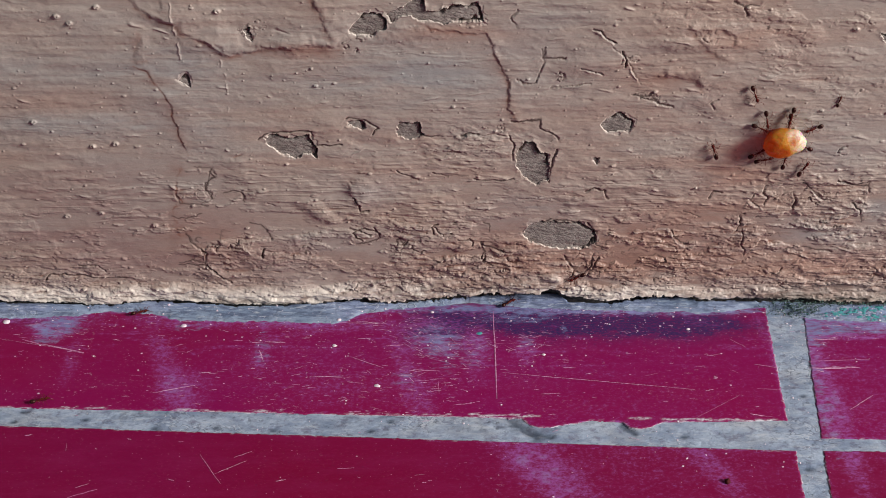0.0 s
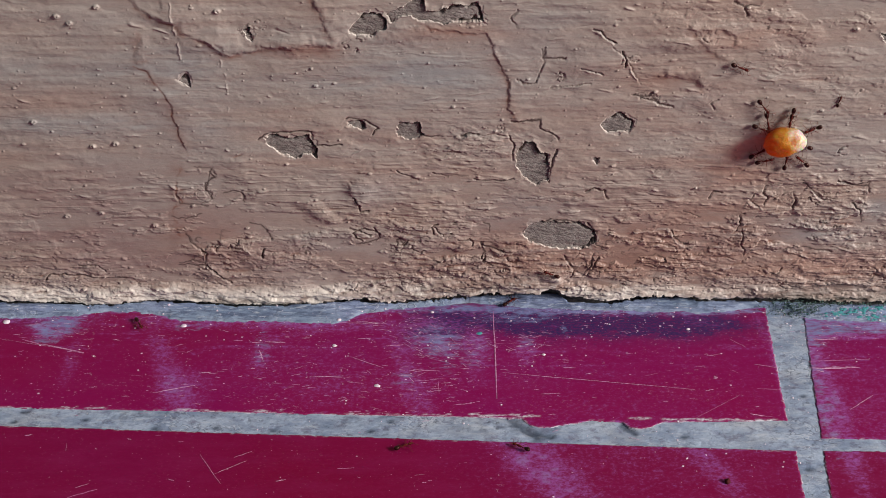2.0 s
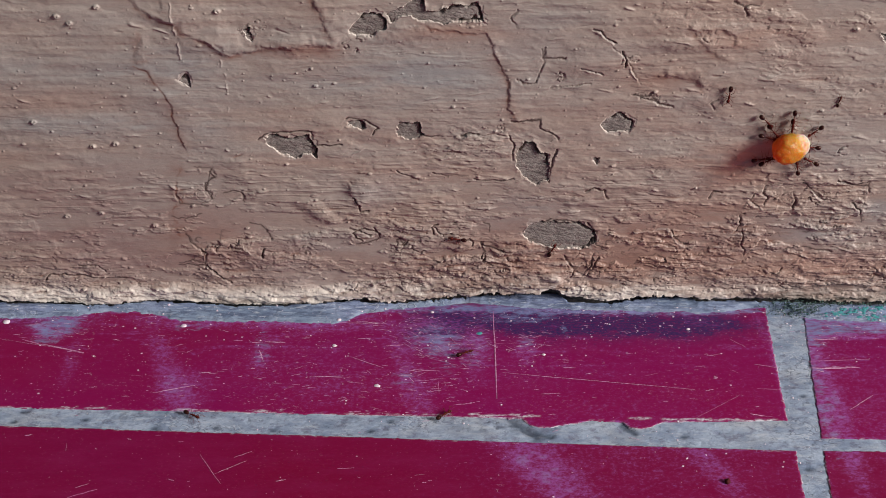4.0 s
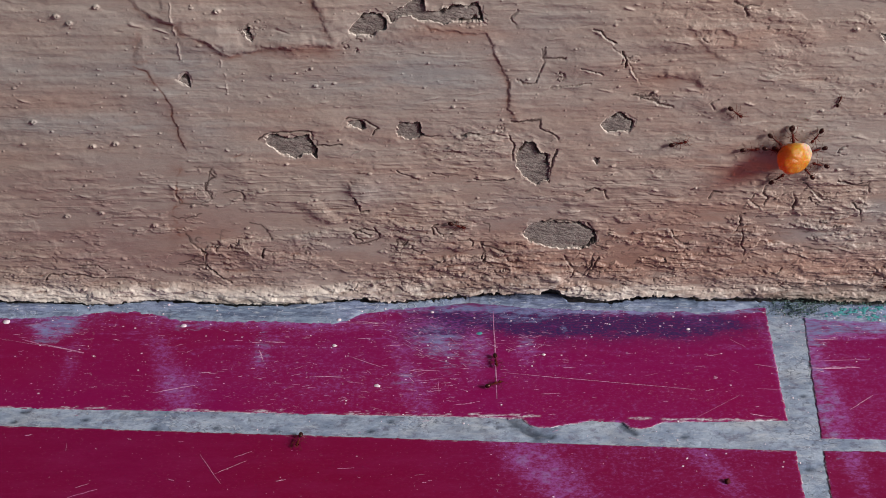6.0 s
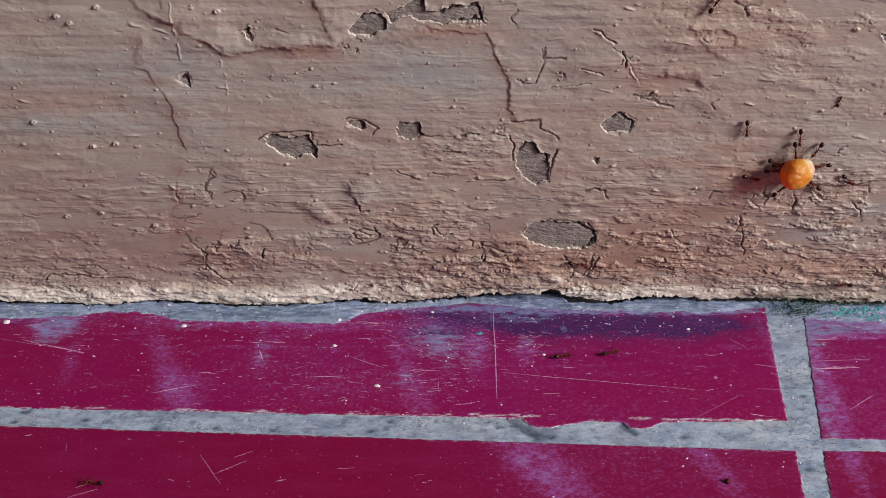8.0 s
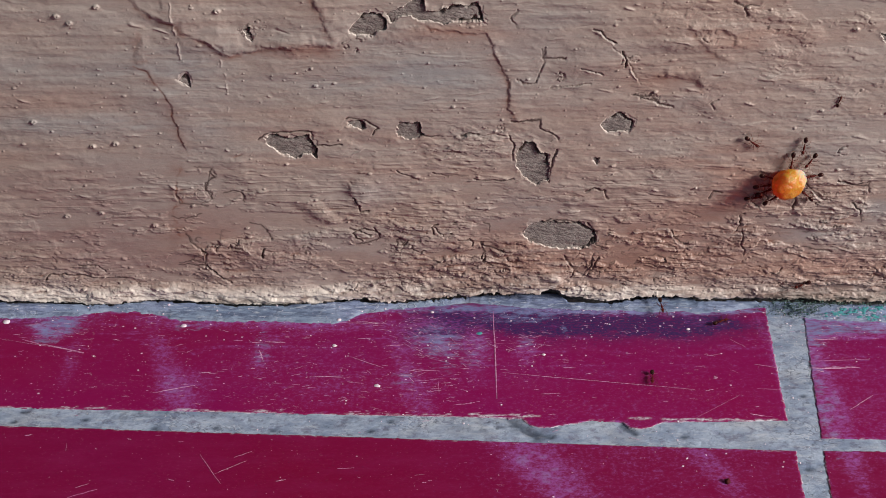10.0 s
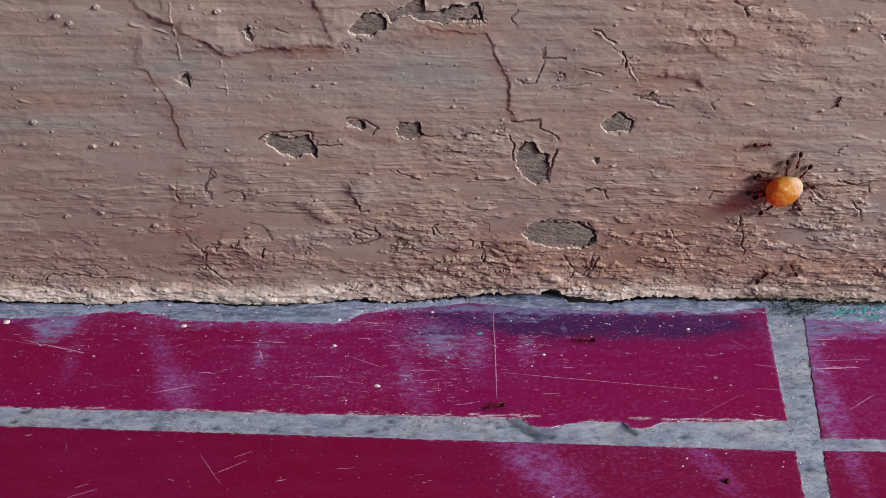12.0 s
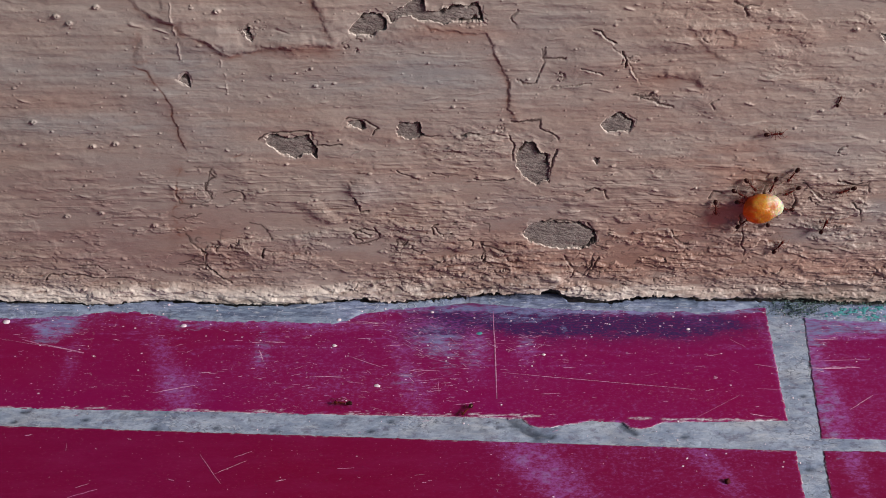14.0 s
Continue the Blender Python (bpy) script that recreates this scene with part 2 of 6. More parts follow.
def vnoise(x, y, seed):
    """Smooth value noise, 0..1, with cells one unit wide."""
    ix, iy = np.floor(x), np.floor(y)
    u, v = x - ix, y - iy
    u, v = u * u * (3 - 2 * u), v * v * (3 - 2 * v)
    a, b = lattice(ix, iy, seed), lattice(ix + 1, iy, seed)
    c, d = lattice(ix, iy + 1, seed), lattice(ix + 1, iy + 1, seed)
    return (a + (b - a) * u) * (1 - v) + (c + (d - c) * u) * v


def fbm(x, y, seed, octaves=4, gain=0.5):
    total, amp, norm = 0.0, 1.0, 0.0
    for k in range(octaves):
        total = total + amp * vnoise(x * 2**k + 17.3 * k, y * 2**k - 9.1 * k, seed + k)
        norm += amp
        amp *= gain
    return total / norm


def smooth(lo, hi, x):
    t = np.clip((x - lo) / (hi - lo), 0, 1)
    return t * t * (3 - 2 * t)


def along(points, x):
    """A height read from a line given by a few points."""
    p = sorted(points)
    return np.interp(x, [q[0] for q in p], [q[1] for q in p])


def to_line(x, y, points):
    """Distance to a broken line, and on which side of it (+1: to the left of its way), dying out at its ends."""
    best, side, run_ = np.full(x.shape, 1e9), np.zeros(x.shape), np.zeros(x.shape)
    gone = 0.0
    for (ax, ay), (bx, by) in zip(points, points[1:]):
        dx, dy = bx - ax, by - ay
        n = dx * dx + dy * dy + 1e-12
        t = np.clip(((x - ax) * dx + (y - ay) * dy) / n, 0, 1)
        d = np.hypot(x - ax - t * dx, y - ay - t * dy)
        s = np.sign(dx * (y - ay) - dy * (x - ax))
        near = d < best
        best, side, run_ = np.where(near, d, best), np.where(near, s, side), np.where(near, gone + t * math.sqrt(n), run_)
        gone += math.sqrt(n)
    fade = min(1.2, 0.3 * gone)
    return best, side * smooth(0, fade, run_) * smooth(0, fade, gone - run_)


def inside(x, y, points):
    odd = np.zeros(x.shape, bool)
    for (ax, ay), (bx, by) in zip(points, points[1:] + points[:1]):
        if ay != by:
            odd ^= ((ay > y) != (by > y)) & (x < (bx - ax) * (y - ay) / (by - ay) + ax)
    return odd


def sheet(name, co, nx, ny, material, parent=None, attributes=None, flip=False, keep=None):
    """A grid of nx by ny points as one smooth mesh."""
    i = np.arange(nx * ny).reshape(ny, nx)
    q = np.stack([i[:-1, :-1], i[:-1, 1:], i[1:, 1:], i[1:, :-1]], -1).reshape(-1, 4)
    if keep is not None:
        q = q[keep.ravel()[q].any(1)]
    if flip:
        q = q[:, ::-1]
    me = bpy.data.meshes.new(name)
    me.vertices.add(nx * ny)
    me.vertices.foreach_set("co", np.ascontiguousarray(co, np.float32).ravel())
    me.loops.add(q.size)
    me.loops.foreach_set("vertex_index", np.ascontiguousarray(q, np.int32).ravel())
    me.polygons.add(len(q))
    me.polygons.foreach_set("loop_start", np.arange(0, q.size, 4, dtype=np.int32))
    me.polygons.foreach_set("use_smooth", np.ones(len(q), bool))
    me.update(calc_edges=True)
    for key, values in (attributes or {}).items():
        me.attributes.new(key, "FLOAT", "POINT").data.foreach_set("value", np.ascontiguousarray(values, np.float32).ravel())
    me.materials.append(material)
    ob = new(name, me)
    ob.parent = parent
    return ob


def part(name, bm, material, parent=None, label="", shade=True):
    me = bpy.data.meshes.new(name)
    if shade:
        for f in bm.faces:
            f.smooth = True
    bm.to_mesh(me)
    bm.free()
    me.materials.append(material)
    ob = new(name, me)
    ob.parent = parent
    if label:
        tagged(ob, label)
    return ob


def box(x0, x1, y0, y1, z0, z1, bevel=0.0):
    bm = bmesh.new()
    bmesh.ops.create_cube(bm, size=1, matrix=Matrix.Translation(((x0 + x1) / 2, (y0 + y1) / 2, (z0 + z1) / 2)) @ Matrix.Diagonal((x1 - x0, y1 - y0, z1 - z0, 1)))
    if bevel:
        bmesh.ops.bevel(bm, geom=bm.edges[:], offset=bevel, segments=2, affect="EDGES", profile=0.5)
    return bm


# ---- the wall: cement render under a coat of old, flaking paint ----
STEP = 0.115
gx, gz = np.arange(-86, 86.01, STEP), np.arange(-1.0, 66.01, STEP)
X, Z = np.meshgrid(gx, gz)
jx = X + 1.3 * (fbm(X / 1.7, Z / 1.7, 11, 4, 0.6) - 0.5)
jz = Z + 1.3 * (fbm(X / 1.7, Z / 1.7, 12, 4, 0.6) - 0.5)

rough = np.clip(
    smooth(21, 12, Z) * smooth(-25, 10, X) * (0.62 - 0.22 * smooth(30, 45, X))
    + smooth(7, 3, Z) * 0.3 * smooth(30, -5, X)
    + 0.30 * smooth(20, 45, X) * smooth(30, 50, Z)
    + 0.16 * smooth(40, 30, Z) * smooth(-45, -20, X)
    + 0.26 * smooth(24, 12, Z)
    + 0.35 * smooth(45, 60, X) * smooth(30, 24, Z)
    + 1.0 * np.exp(-(((X + 39) / 7) ** 2) - ((Z - 16) / 9) ** 2)
    + 0.5 * np.exp(-(((X - 2) / 14) ** 2) - ((Z - 35) / 3) ** 2), 0, 1)
rough = 0.12 + rough * 0.95
rough *= 0.5 + 0.6 * smooth(0.32, 0.62, fbm(X / 9, Z / 5, 21, 3))

coat = 0.95 + 0.50 * (fbm(X / 16, Z / 9, 31, 3) - 0.5)
bz = Z + 0.35 * (fbm(X / 26, Z / 10, 39, 2) - 0.5)
low = smooth(36, 22, Z)
# long brush strokes
coat += 0.045 * (fbm(X / 20, bz / 0.7, 41, 2, 0.5) - 0.5) + 0.26 * (fbm(X / 20, bz / 1.7, 44, 3) - 0.5)
ridge = 1 - np.abs(2 * fbm(X / 9, bz / 0.9, 46, 2, 0.5) - 1)
coat += (0.04 + 0.05 * low) * smooth(0.82, 1.0, ridge) * smooth(0.46, 0.64, fbm(X / 10, Z / 6, 48, 2) + 0.10 * low)
coat += (0.20 * low + 0.10 * smooth(-10, 30, X) + 0.05) * (fbm(X / 5.0, (bz + 0.6 * (jz - Z)) / 1.6, 64, 3, 0.5) - 0.5)
# thin scales of paint, with edges
for seed_, wide_, tall_, high_ in ((161, 3.6, 1.1, 0.08), (163, 2.0, 0.8, 0.03), (165, 6.5, 1.8, 0.11)):
    scale_ = fbm(jx / wide_, jz / tall_, seed_, 3, 0.5)
    where_ = smooth(0.38, 0.58, fbm(X / 9, Z / 4, seed_ + 1, 3) + 0.12 * smooth(16, 8, Z) - 0.05) * (0.08 + 0.08 * smooth(-10, 30, X) + 0.84 * smooth(26, 14, Z) * (1 - 0.45 * smooth(20, 40, X) * smooth(14, 8, Z)))
    coat += high_ * smooth(0.545, 0.585, scale_) * where_ - 0.7 * high_ * smooth(0.43, 0.395, scale_) * where_
groove = 1 - np.abs(2 * fbm(X / 6.5, (bz + 0.6 * (jz - Z)) / 1.1, 66, 3, 0.5) - 1)
coat -= 0.10 * smooth(0.90, 0.99, groove) * smooth(0.46, 0.60, fbm(X / 7, Z / 3, 67, 3)) * low
dash = fbm(X / 3.6, bz / 0.75, 57, 3, 0.5)
coat += 0.14 * (0.25 + 0.75 * low) * smooth(0.63, 0.72, dash) * smooth(0.42, 0.58, fbm(X / 8, Z / 5, 58, 2)) * (0.45 + 0.55 * smooth(-35, -10, X))
coat += 0.07 * (fbm(X / 1.3, Z / 0.8, 53, 3, 0.6) - 0.5) * (0.35 + 0.9 * fbm(X / 12, Z / 8, 55, 2))
coat += 0.50 * (fbm(jx / 3.8, jz / 1.7, 51, 4, 0.52) - 0.5) * (0.26 + rough)
terrace = fbm(jx / 7.5, jz / 1.6, 61, 3, 0.5) * 6.0
terrace = np.floor(terrace) + smooth(0.86, 1.0, terrace - np.floor(terrace))
coat += 0.16 * (terrace - 3.0) * rough * (1 - 0.4 * smooth(25, 45, X) * smooth(14, 8, Z)) * smooth(0.16, 0.45, rough)
wrinkle = 1 - np.abs(2 * fbm(jx / 4.6, jz / 1.4, 71, 3) - 1)
coat += 0.10 * smooth(0.84, 1.0, wrinkle) * rough

rng = np.random.default_rng(5)


def window(x0, x1, z0, z1):
    a, b = np.searchsorted(gx, (x0, x1))
    c, d = np.searchsorted(gz, (z0, z1))
    return slice(c, d), slice(a, b)


# grains caught under the paint
for k in range(1500):
    px, pz = rng.uniform(-88, 88), rng.uniform(0, 68)
    if k > 1250:
        pz = rng.gamma(2.0, 2.2) + 1.5
    r = rng.uniform(0.07, 0.13) if rng.random() < 0.90 else rng.uniform(0.13, 0.25)
    s = rng.uniform(1.0, 1.9)
    w = window(px - 3 * r * s, px + 3 * r * s, pz - 3 * r, pz + 3 * r)
    q = ((X[w] - px) / (r * s)) ** 2 + ((Z[w] - pz) / r) ** 2
    coat[w] += r * rng.uniform(0.6, 1.2) * np.exp(-(q**2.0)) * (0.7 + 0.6 * vnoise(X[w] / 0.2, Z[w] / 0.2, 97))

# nicks and brush crumbs, mostly lengthwise
for k in range(1500):
    px, pz = rng.uniform(-85, 85), 3.5 + 62 * rng.random() ** 1.25
    i, j = np.searchsorted(gx, px), np.searchsorted(gz, pz)
    if rng.random() > 0.05 + rough[j, i] + 0.30 * (pz < 30) + 0.10 * (px > 0):
        continue
    a, l, wd, hh = rng.normal(0, 0.22), rng.uniform(0.25, 1.3), rng.uniform(0.10, 0.24), rng.uniform(-0.15, 0.20)
    w = window(px - 2 * l - 0.5, px + 2 * l + 0.5, pz - l - 0.6, pz + l + 0.6)
    u, v = (X[w] - px) * math.cos(a) + (Z[w] - pz) * math.sin(a), (Z[w] - pz) * math.cos(a) - (X[w] - px) * math.sin(a)
    v = v + 0.25 * (vnoise(X[w] / 0.8, Z[w] / 0.8, 300 + k) - 0.5)
    coat[w] += hh * np.exp(-((u / l) ** 4) - (v / wd) ** 2)
for px, pz in [(-60.37, 57.67), (-58.53, 56.49), (-53.95, 59.23), (-67.36, 38.47), (-58.34, 33.62), (-54.51, 34.07), (-64.96, 19.26), (-35.12, 58.64), (-59, 19.86), (-50.05, 17.32), (64.95, 55.3)]:
    w = window(px - 1.5, px + 1.5, pz - 1.5, pz + 1.5)
    q = ((X[w] - px) / 0.5) ** 2 + ((Z[w] - pz) / 0.36) ** 2
    coat[w] += 0.34 * (np.exp(-(q**2.0)) - 0.5 * np.exp(-4 * q)) * (0.4 + 1.2 * vnoise(X[w] / 0.25, Z[w] / 0.25, 93))
stain_shade, cracks_and_grime, crest_pale = np.zeros(X.shape), np.zeros(X.shape), np.zeros(X.shape)


def scarp(points, high, reach, mark=0.5, wander=1.0, soft=0.85):
    """An old paint edge under newer coats: a soft step, high to the right of its way, with a rusty line along it."""
    xs, zs = [p[0] for p in points], [p[1] for p in points]
    w = window(min(xs) - 3 * reach, max(xs) + 3 * reach, min(zs) - 3 * reach, max(zs) + 3 * reach)
    d, s = to_line(X[w] + wander * (jx[w] - X[w]), Z[w] + wander * (jz[w] - Z[w]), points)
    fade = 0.42 + 0.58 * smooth(0.30, 0.62, fbm(X[w] / 2.6, Z[w] / 2.6, 91, 3))
    coat[w] += np.clip(-s, 0, 1) * 1.05 * high * np.exp(-d / reach) * fade * smooth(-0.1, soft, d) 
    line = smooth(0.42, 0.60, fbm(X[w] / 1.6, Z[w] / 1.6, 88, 3))
    # the rusty line also stands in for the step's soft shadow
    stain_shade[w] = np.maximum(stain_shade[w], 0.75 * mark * np.exp(-((d / (0.56 * soft)) ** 2)) * (0.25 + 0.65 * line) + 0.45 * mark * np.exp(-d / 1.6) * smooth(0.35, 0.6, fbm(X[w] / 5, Z[w] / 2, 90, 3)))


def seam(points, high=0.22, half=0.15, pale=0.34):
    """A thin raised seam of paint, pale in places."""
    xs, zs = [p[0] for p in points], [p[1] for p in points]
    w = window(min(xs) - 2, max(xs) + 2, min(zs) - 2, max(zs) + 2)
    d, _ = to_line(X[w] + 0.9 * (jx[w] - X[w]), Z[w] + 0.9 * (jz[w] - Z[w]), points)
    here = smooth(0.38, 0.60, fbm(X[w] / 1.2, Z[w] / 1.2, 77, 3)) * np.exp(-((d / half) ** 2))
    coat[w] += 0.32 * high * here
    crest_pale[w] = np.maximum(crest_pale[w], pale * here)


def split(points, high=0.32, reach=0.7, cut=0.30):
    """A sharp crack with a curled lip to the left of its way."""
    xs, zs = [p[0] for p in points], [p[1] for p in points]
    w = window(min(xs) - 3, max(xs) + 3, min(zs) - 3, max(zs) + 3)
    d, s = to_line(X[w] + 0.8 * (jx[w] - X[w]), Z[w] + 0.8 * (jz[w] - Z[w]), points)
    wide = 0.115 + 0.06 * min(cut, 0.5)
    coat[w] += np.clip(s, 0, 1) * 0.7 * (high - 0.35 * min(cut, 0.5)) * np.exp(-d / (0.75 * reach)) - 1.25 * cut * np.exp(-((d / wide) ** 2))
    # the line of the crack is coloured near black
    cracks_and_grime[w] = np.maximum(cracks_and_grime[w], min(0.95, 3.2 * cut) * np.exp(-((d / wide) ** 2)))


# long soft edges of older coats
scarp([(-16.5, 51.9), (-21.88, 52), (-27.26, 52), (-30.95, 50.78), (-34.58, 50.48), (-35.85, 51.29), (-37.47, 53.01), (-41.29, 54.71), (-42.47, 56), (-45.39, 57.47), (-47.84, 58.94), (-49.76, 60.87)], 0.40, 3.0, 0.75)
scarp([(-42.61, 31.54), (-43.46, 34.01), (-43.97, 36.88), (-44.3, 39.6), (-44.33, 41.64), (-45.27, 43.77), (-46.65, 45.87), (-47.33, 47.64), (-49.5, 48.98)], 0.09, 2.0, 1.0, 0.6, 0.30)
scarp([(-49.5, 48.98), (-49.61, 50.82), (-48.71, 52.13), (-48.05, 54.44)], 0.22, 1.6, 0.5)
scarp([(-47.02, 50.0), (-48.13, 49.8), (-49.03, 49.8)], 0.15, 1.0, 0.4)
scarp([(-17.4, 52), (-18.2, 53.91), (-18.94, 56.69), (-20.64, 60.87)], 0.35, 2.5, 0.6)
scarp([(11.88, 39.34), (10.72, 41.07), (10.58, 45.83), (8.67, 49.25), (7.71, 52.3), (6.33, 54.31), (0.53, 54.81), (-4.34, 56.29)], 0.20, 2.5, 0.85, 1.0, 0.5)
scarp([(42.07, 44.05), (40.67, 45.94), (37.89, 46.35), (34.65, 46.88)], 0.35, 1.6, 0.55)
scarp([(45.9, 49.25), (43, 50.88), (40.78, 53.01), (38.17, 56.49)], 0.28, 1.6, 0.4)
scarp([(46.41, 52.3), (45.53, 54.31), (43.18, 55.3), (40.51, 55.3)], 0.26, 1.4, 0.4)
scarp([(-44.69, 29.45), (-45.45, 25.41), (-45.36, 21.29), (-47.12, 17.08), (-48.21, 12.15)], 0.12, 1.2, 0.12)
scarp([(-13.57, 20.1), (-14.96, 22.12), (-16.32, 24.24), (-15.54, 26.81)], 0.35, 1.6, 0.3)
scarp([(-19.53, 18.05), (-23.89, 18.89), (-25.21, 21.29), (-23.19, 22.48)], 0.22, 1.6, 0.2)
scarp([(-1.33, 31.38), (-3.03, 32.28), (-3.96, 33.62), (-7.9, 34.29), (-10.72, 34.52)], 0.25, 1.3, 0.3)

for line, high in (
        ([(-42.42, 59.74), (-42.27, 56.62), (-42.11, 53.44), (-41.91, 50.61), (-41.61, 47.74)], 0.30), ([(-35.33, 49.8), (-35.03, 45.45), (-34.73, 42.81), (-35.31, 39.6)], 0.24), ([(23.63, 55.03), (25.49, 53.84), (26.81, 52.84), (28.19, 51.22), (29.65, 48.77), (31.33, 45.97)], 0.34),
        ([(22.73, 48.15), (24.28, 47.95), (25.59, 47.33)], 0.34), ([(39.0, 16.29), (40.38, 14.32), (41.9, 13.09), (43.97, 12.34)], 0.30), ([(51.67, 23.24), (53.05, 21.58), (54.71, 20.87)], 0.30), ([(62.82, 24.88), (64.05, 23.24), (65.33, 22.53)], 0.34),
        ([(18.34, 45.24), (20.61, 45.45), (23.86, 46.08)], 0.34), ([(69.07, 24.41), (70.91, 24.88), (72.92, 24.41), (74.22, 23.71)], 0.34), ([(57.95, 38.84), (47.13, 37.75), (49.13, 36.66), (51.06, 36.22)], 0.16), ([(36.14, 35.78), (38.9, 36.22), (42.74, 35.34)], 0.22),
        ([(28.31, 34.12), (30.25, 33.34), (32.23, 32.22), (34.63, 31.77)], 0.24), ([(-23.14, 23.0), (-21.56, 21.82), (-20.11, 19.67)], 0.24), 
        ([(-35.6, 13.58), (-34.27, 11.72), (-32.38, 10.46)], 0.26), ([(61.87, 11.72), (64.06, 10.46), (65.63, 8.82)], 0.30), ([(67.71, 15.43), (70.78, 14.82), (74.55, 15.8)], 0.26), ([(38.97, 16.65), (36.07, 16.04), (33.09, 16.29)], 0.2),
        ([(-2.33, 21.82), (2.52, 21.82), (7.86, 22.3)], 0.24), ([(-0.38, 31.31), (4.36, 31.31), (8.35, 30.86)], 0.22), ([(-25.71, 5.37), (-22.64, 6.02), (-18.65, 4.73)], 0.26), ([(-78.47, 7.3), (-78.06, 5.76), (-77.45, 4.73)], 0.36)):
    seam(line, high)


def blister(at, rx, rz, high, lean=0.0):
    """A low swelling under the coat."""
    (cx, cz), = at
    w = window(cx - 3 * rx, cx + 3 * rx, cz - 3 * rz, cz + 3 * rz)
    u, v = jx[w] - cx, jz[w] - cz - lean * (X[w] - cx)
    coat[w] += high * np.exp(-(((u / rx) ** 2 + (v / rz) ** 2) ** 1.6))


blister([(-21.35, 20.27)], 3.2, 1.5, 0.30, -0.5)
blister([(-13.87, 25.0)], 2.6, 2.4, 0.32, 0.2)
blister([(-38.49, 55.63)], 5.0, 5.0, 0.30)
blister([(-7.47, 54.64)], 9.0, 1.6, 0.25)
blister([(24.89, 49.59)], 5.0, 3.0, 0.28)
blister([(36.99, 54.64)], 5.0, 3.0, 0.22)
blister([(-23.57, 53.14)], 3.0, 2.0, 0.25)

coat = 0.95 + 1.22 * (coat - 0.95)

# cracks and curled edges
split([(-39.36, 28.53), (-38.7, 27.5), (-40.45, 26.34), (-40.33, 24.71), (-39.42, 24.13), (-39.54, 22.95)], 0.25, 0.7, 0.42)
split([(-39.54, 22.95), (-41.89, 22.71), (-41.9, 24.48), (-41.99, 25.41), (-43.59, 26.57)], 0.14, 0.4, 0.05)
split([(-40.26, 21.65), (-43.15, 21.88), (-45.48, 21.88), (-45.81, 24.01)], 0.3, 0.7, 0.25)
split([(-37.31, 24.01), (-35.9, 24.59), (-34.58, 24.24), (-33.99, 23.3), (-34.28, 22.12)], 0.25, 0.7, 0.42)
split([(-36.17, 21.65), (-37.03, 22.83), (-37.69, 24.01)], 0.14, 0.4, 0.04)
split([(-33.49, 17.81), (-31.66, 17.32), (-30.61, 15.61), (-30.04, 14.01)], 0.25, 0.7, 0.42)
split([(-31.48, 12.15), (-31.92, 10.27)], 0.25, 0.7, 0.35)
split([(-31.92, 10.27), (-33.37, 10.9), (-35.04, 12.4), (-35.49, 14.01)], 0.30, 0.5, 0.04)
split([(-37.97, 4.53), (-40.27, 6.85), (-42.1, 8.63), (-41.54, 11.15), (-43.62, 13.15), (-44.87, 15.25)], 0.35, 1.0)
split([(-46.83, 8.63), (-44.09, 8.88), (-41.8, 8.63)], 0.25)
split([(16.23, 52.1), (16.12, 50.38), (19.46, 50.27)], 0.22, 0.6, 0.28)
split([(16.05, 50.07), (15.78, 47.91), (15.14, 45.83), (12.87, 45.52), (12.02, 46.56)], 0.18, 0.6, 0.16)
split([(23.81, 45.73), (19.74, 45.1), (17.47, 44.89)], 0.35, 0.7, 0.15)
split([(25.81, 47.19), (24.12, 48.01), (22.29, 48.22)], 0.35)
split([(27.37, 52.91), (25.7, 53.71), (24.73, 54.91), (23.63, 55.3)], 0.38)
split([(31.77, 45.52), (30.05, 48.63), (29, 50.48), (26.7, 52.3)], 0.16, 0.7, 0.10)
split([(37.49, 41.28), (35.12, 41.92), (33.62, 43.2), (30.85, 43.41)], 0.5, 0.9, 0.45)
split([(-21.7, 36.51), (-21.77, 33.62), (-19.98, 33.62), (-17.05, 33.85)], 0.35)
split([(-21.89, 36.4), (-25.63, 36.51), (-29.61, 35.84), (-30.62, 34.96)], 0.28)
split([(11.26, 38.47), (15.9, 38.69), (16.25, 37.16), (17.89, 36.07), (18.88, 34.96)], 0.35)
split([(-3.37, 35.84), (-1.88, 35.62), (-0.56, 35.73)], 0.3, 0.6, 0.35)
split([(2.81, 35.84), (4.31, 36.18), (6, 35.95)], 0.3, 0.6, 0.5)
split([(-0.56, 35.73), (2.81, 35.84)], 0.22, 0.6, 0.06)
split([(6, 35.95), (8.52, 36.18), (11.06, 35.62)], 0.25, 0.6, 0.08)
split([(-11.62, 35.84), (-10.82, 37.38), (-12.93, 38.69), (-15.99, 38.91)], 0.3)
split([(11.06, 35.62), (11.7, 33.18), (11.5, 30.59)], 0.35)
split([(18.97, 33.18), (18.43, 30.59), (17.94, 28.88), (17.87, 26.34)], 0.45, 0.7, 0.45)
split([(28.21, 22.83), (27.42, 24.48), (25.84, 24.95), (24.23, 24.48)], 0.34)
split([(7.12, 9.39), (7.38, 11.53), (6.56, 13.15)], 0.45, 0.6, 0.5)
split([(11.07, 11.53), (8.56, 12.4), (6.56, 13.15)], 0.3)
split([(22.87, 5.82), (23.57, 7.74), (22.17, 9.39), (21.4, 10.65)], 0.5, 0.7, 0.5)
split([(23.59, 7.36), (25.89, 6.08), (26.75, 8.38), (27.62, 10.27)], 0.5, 0.7, 0.5)
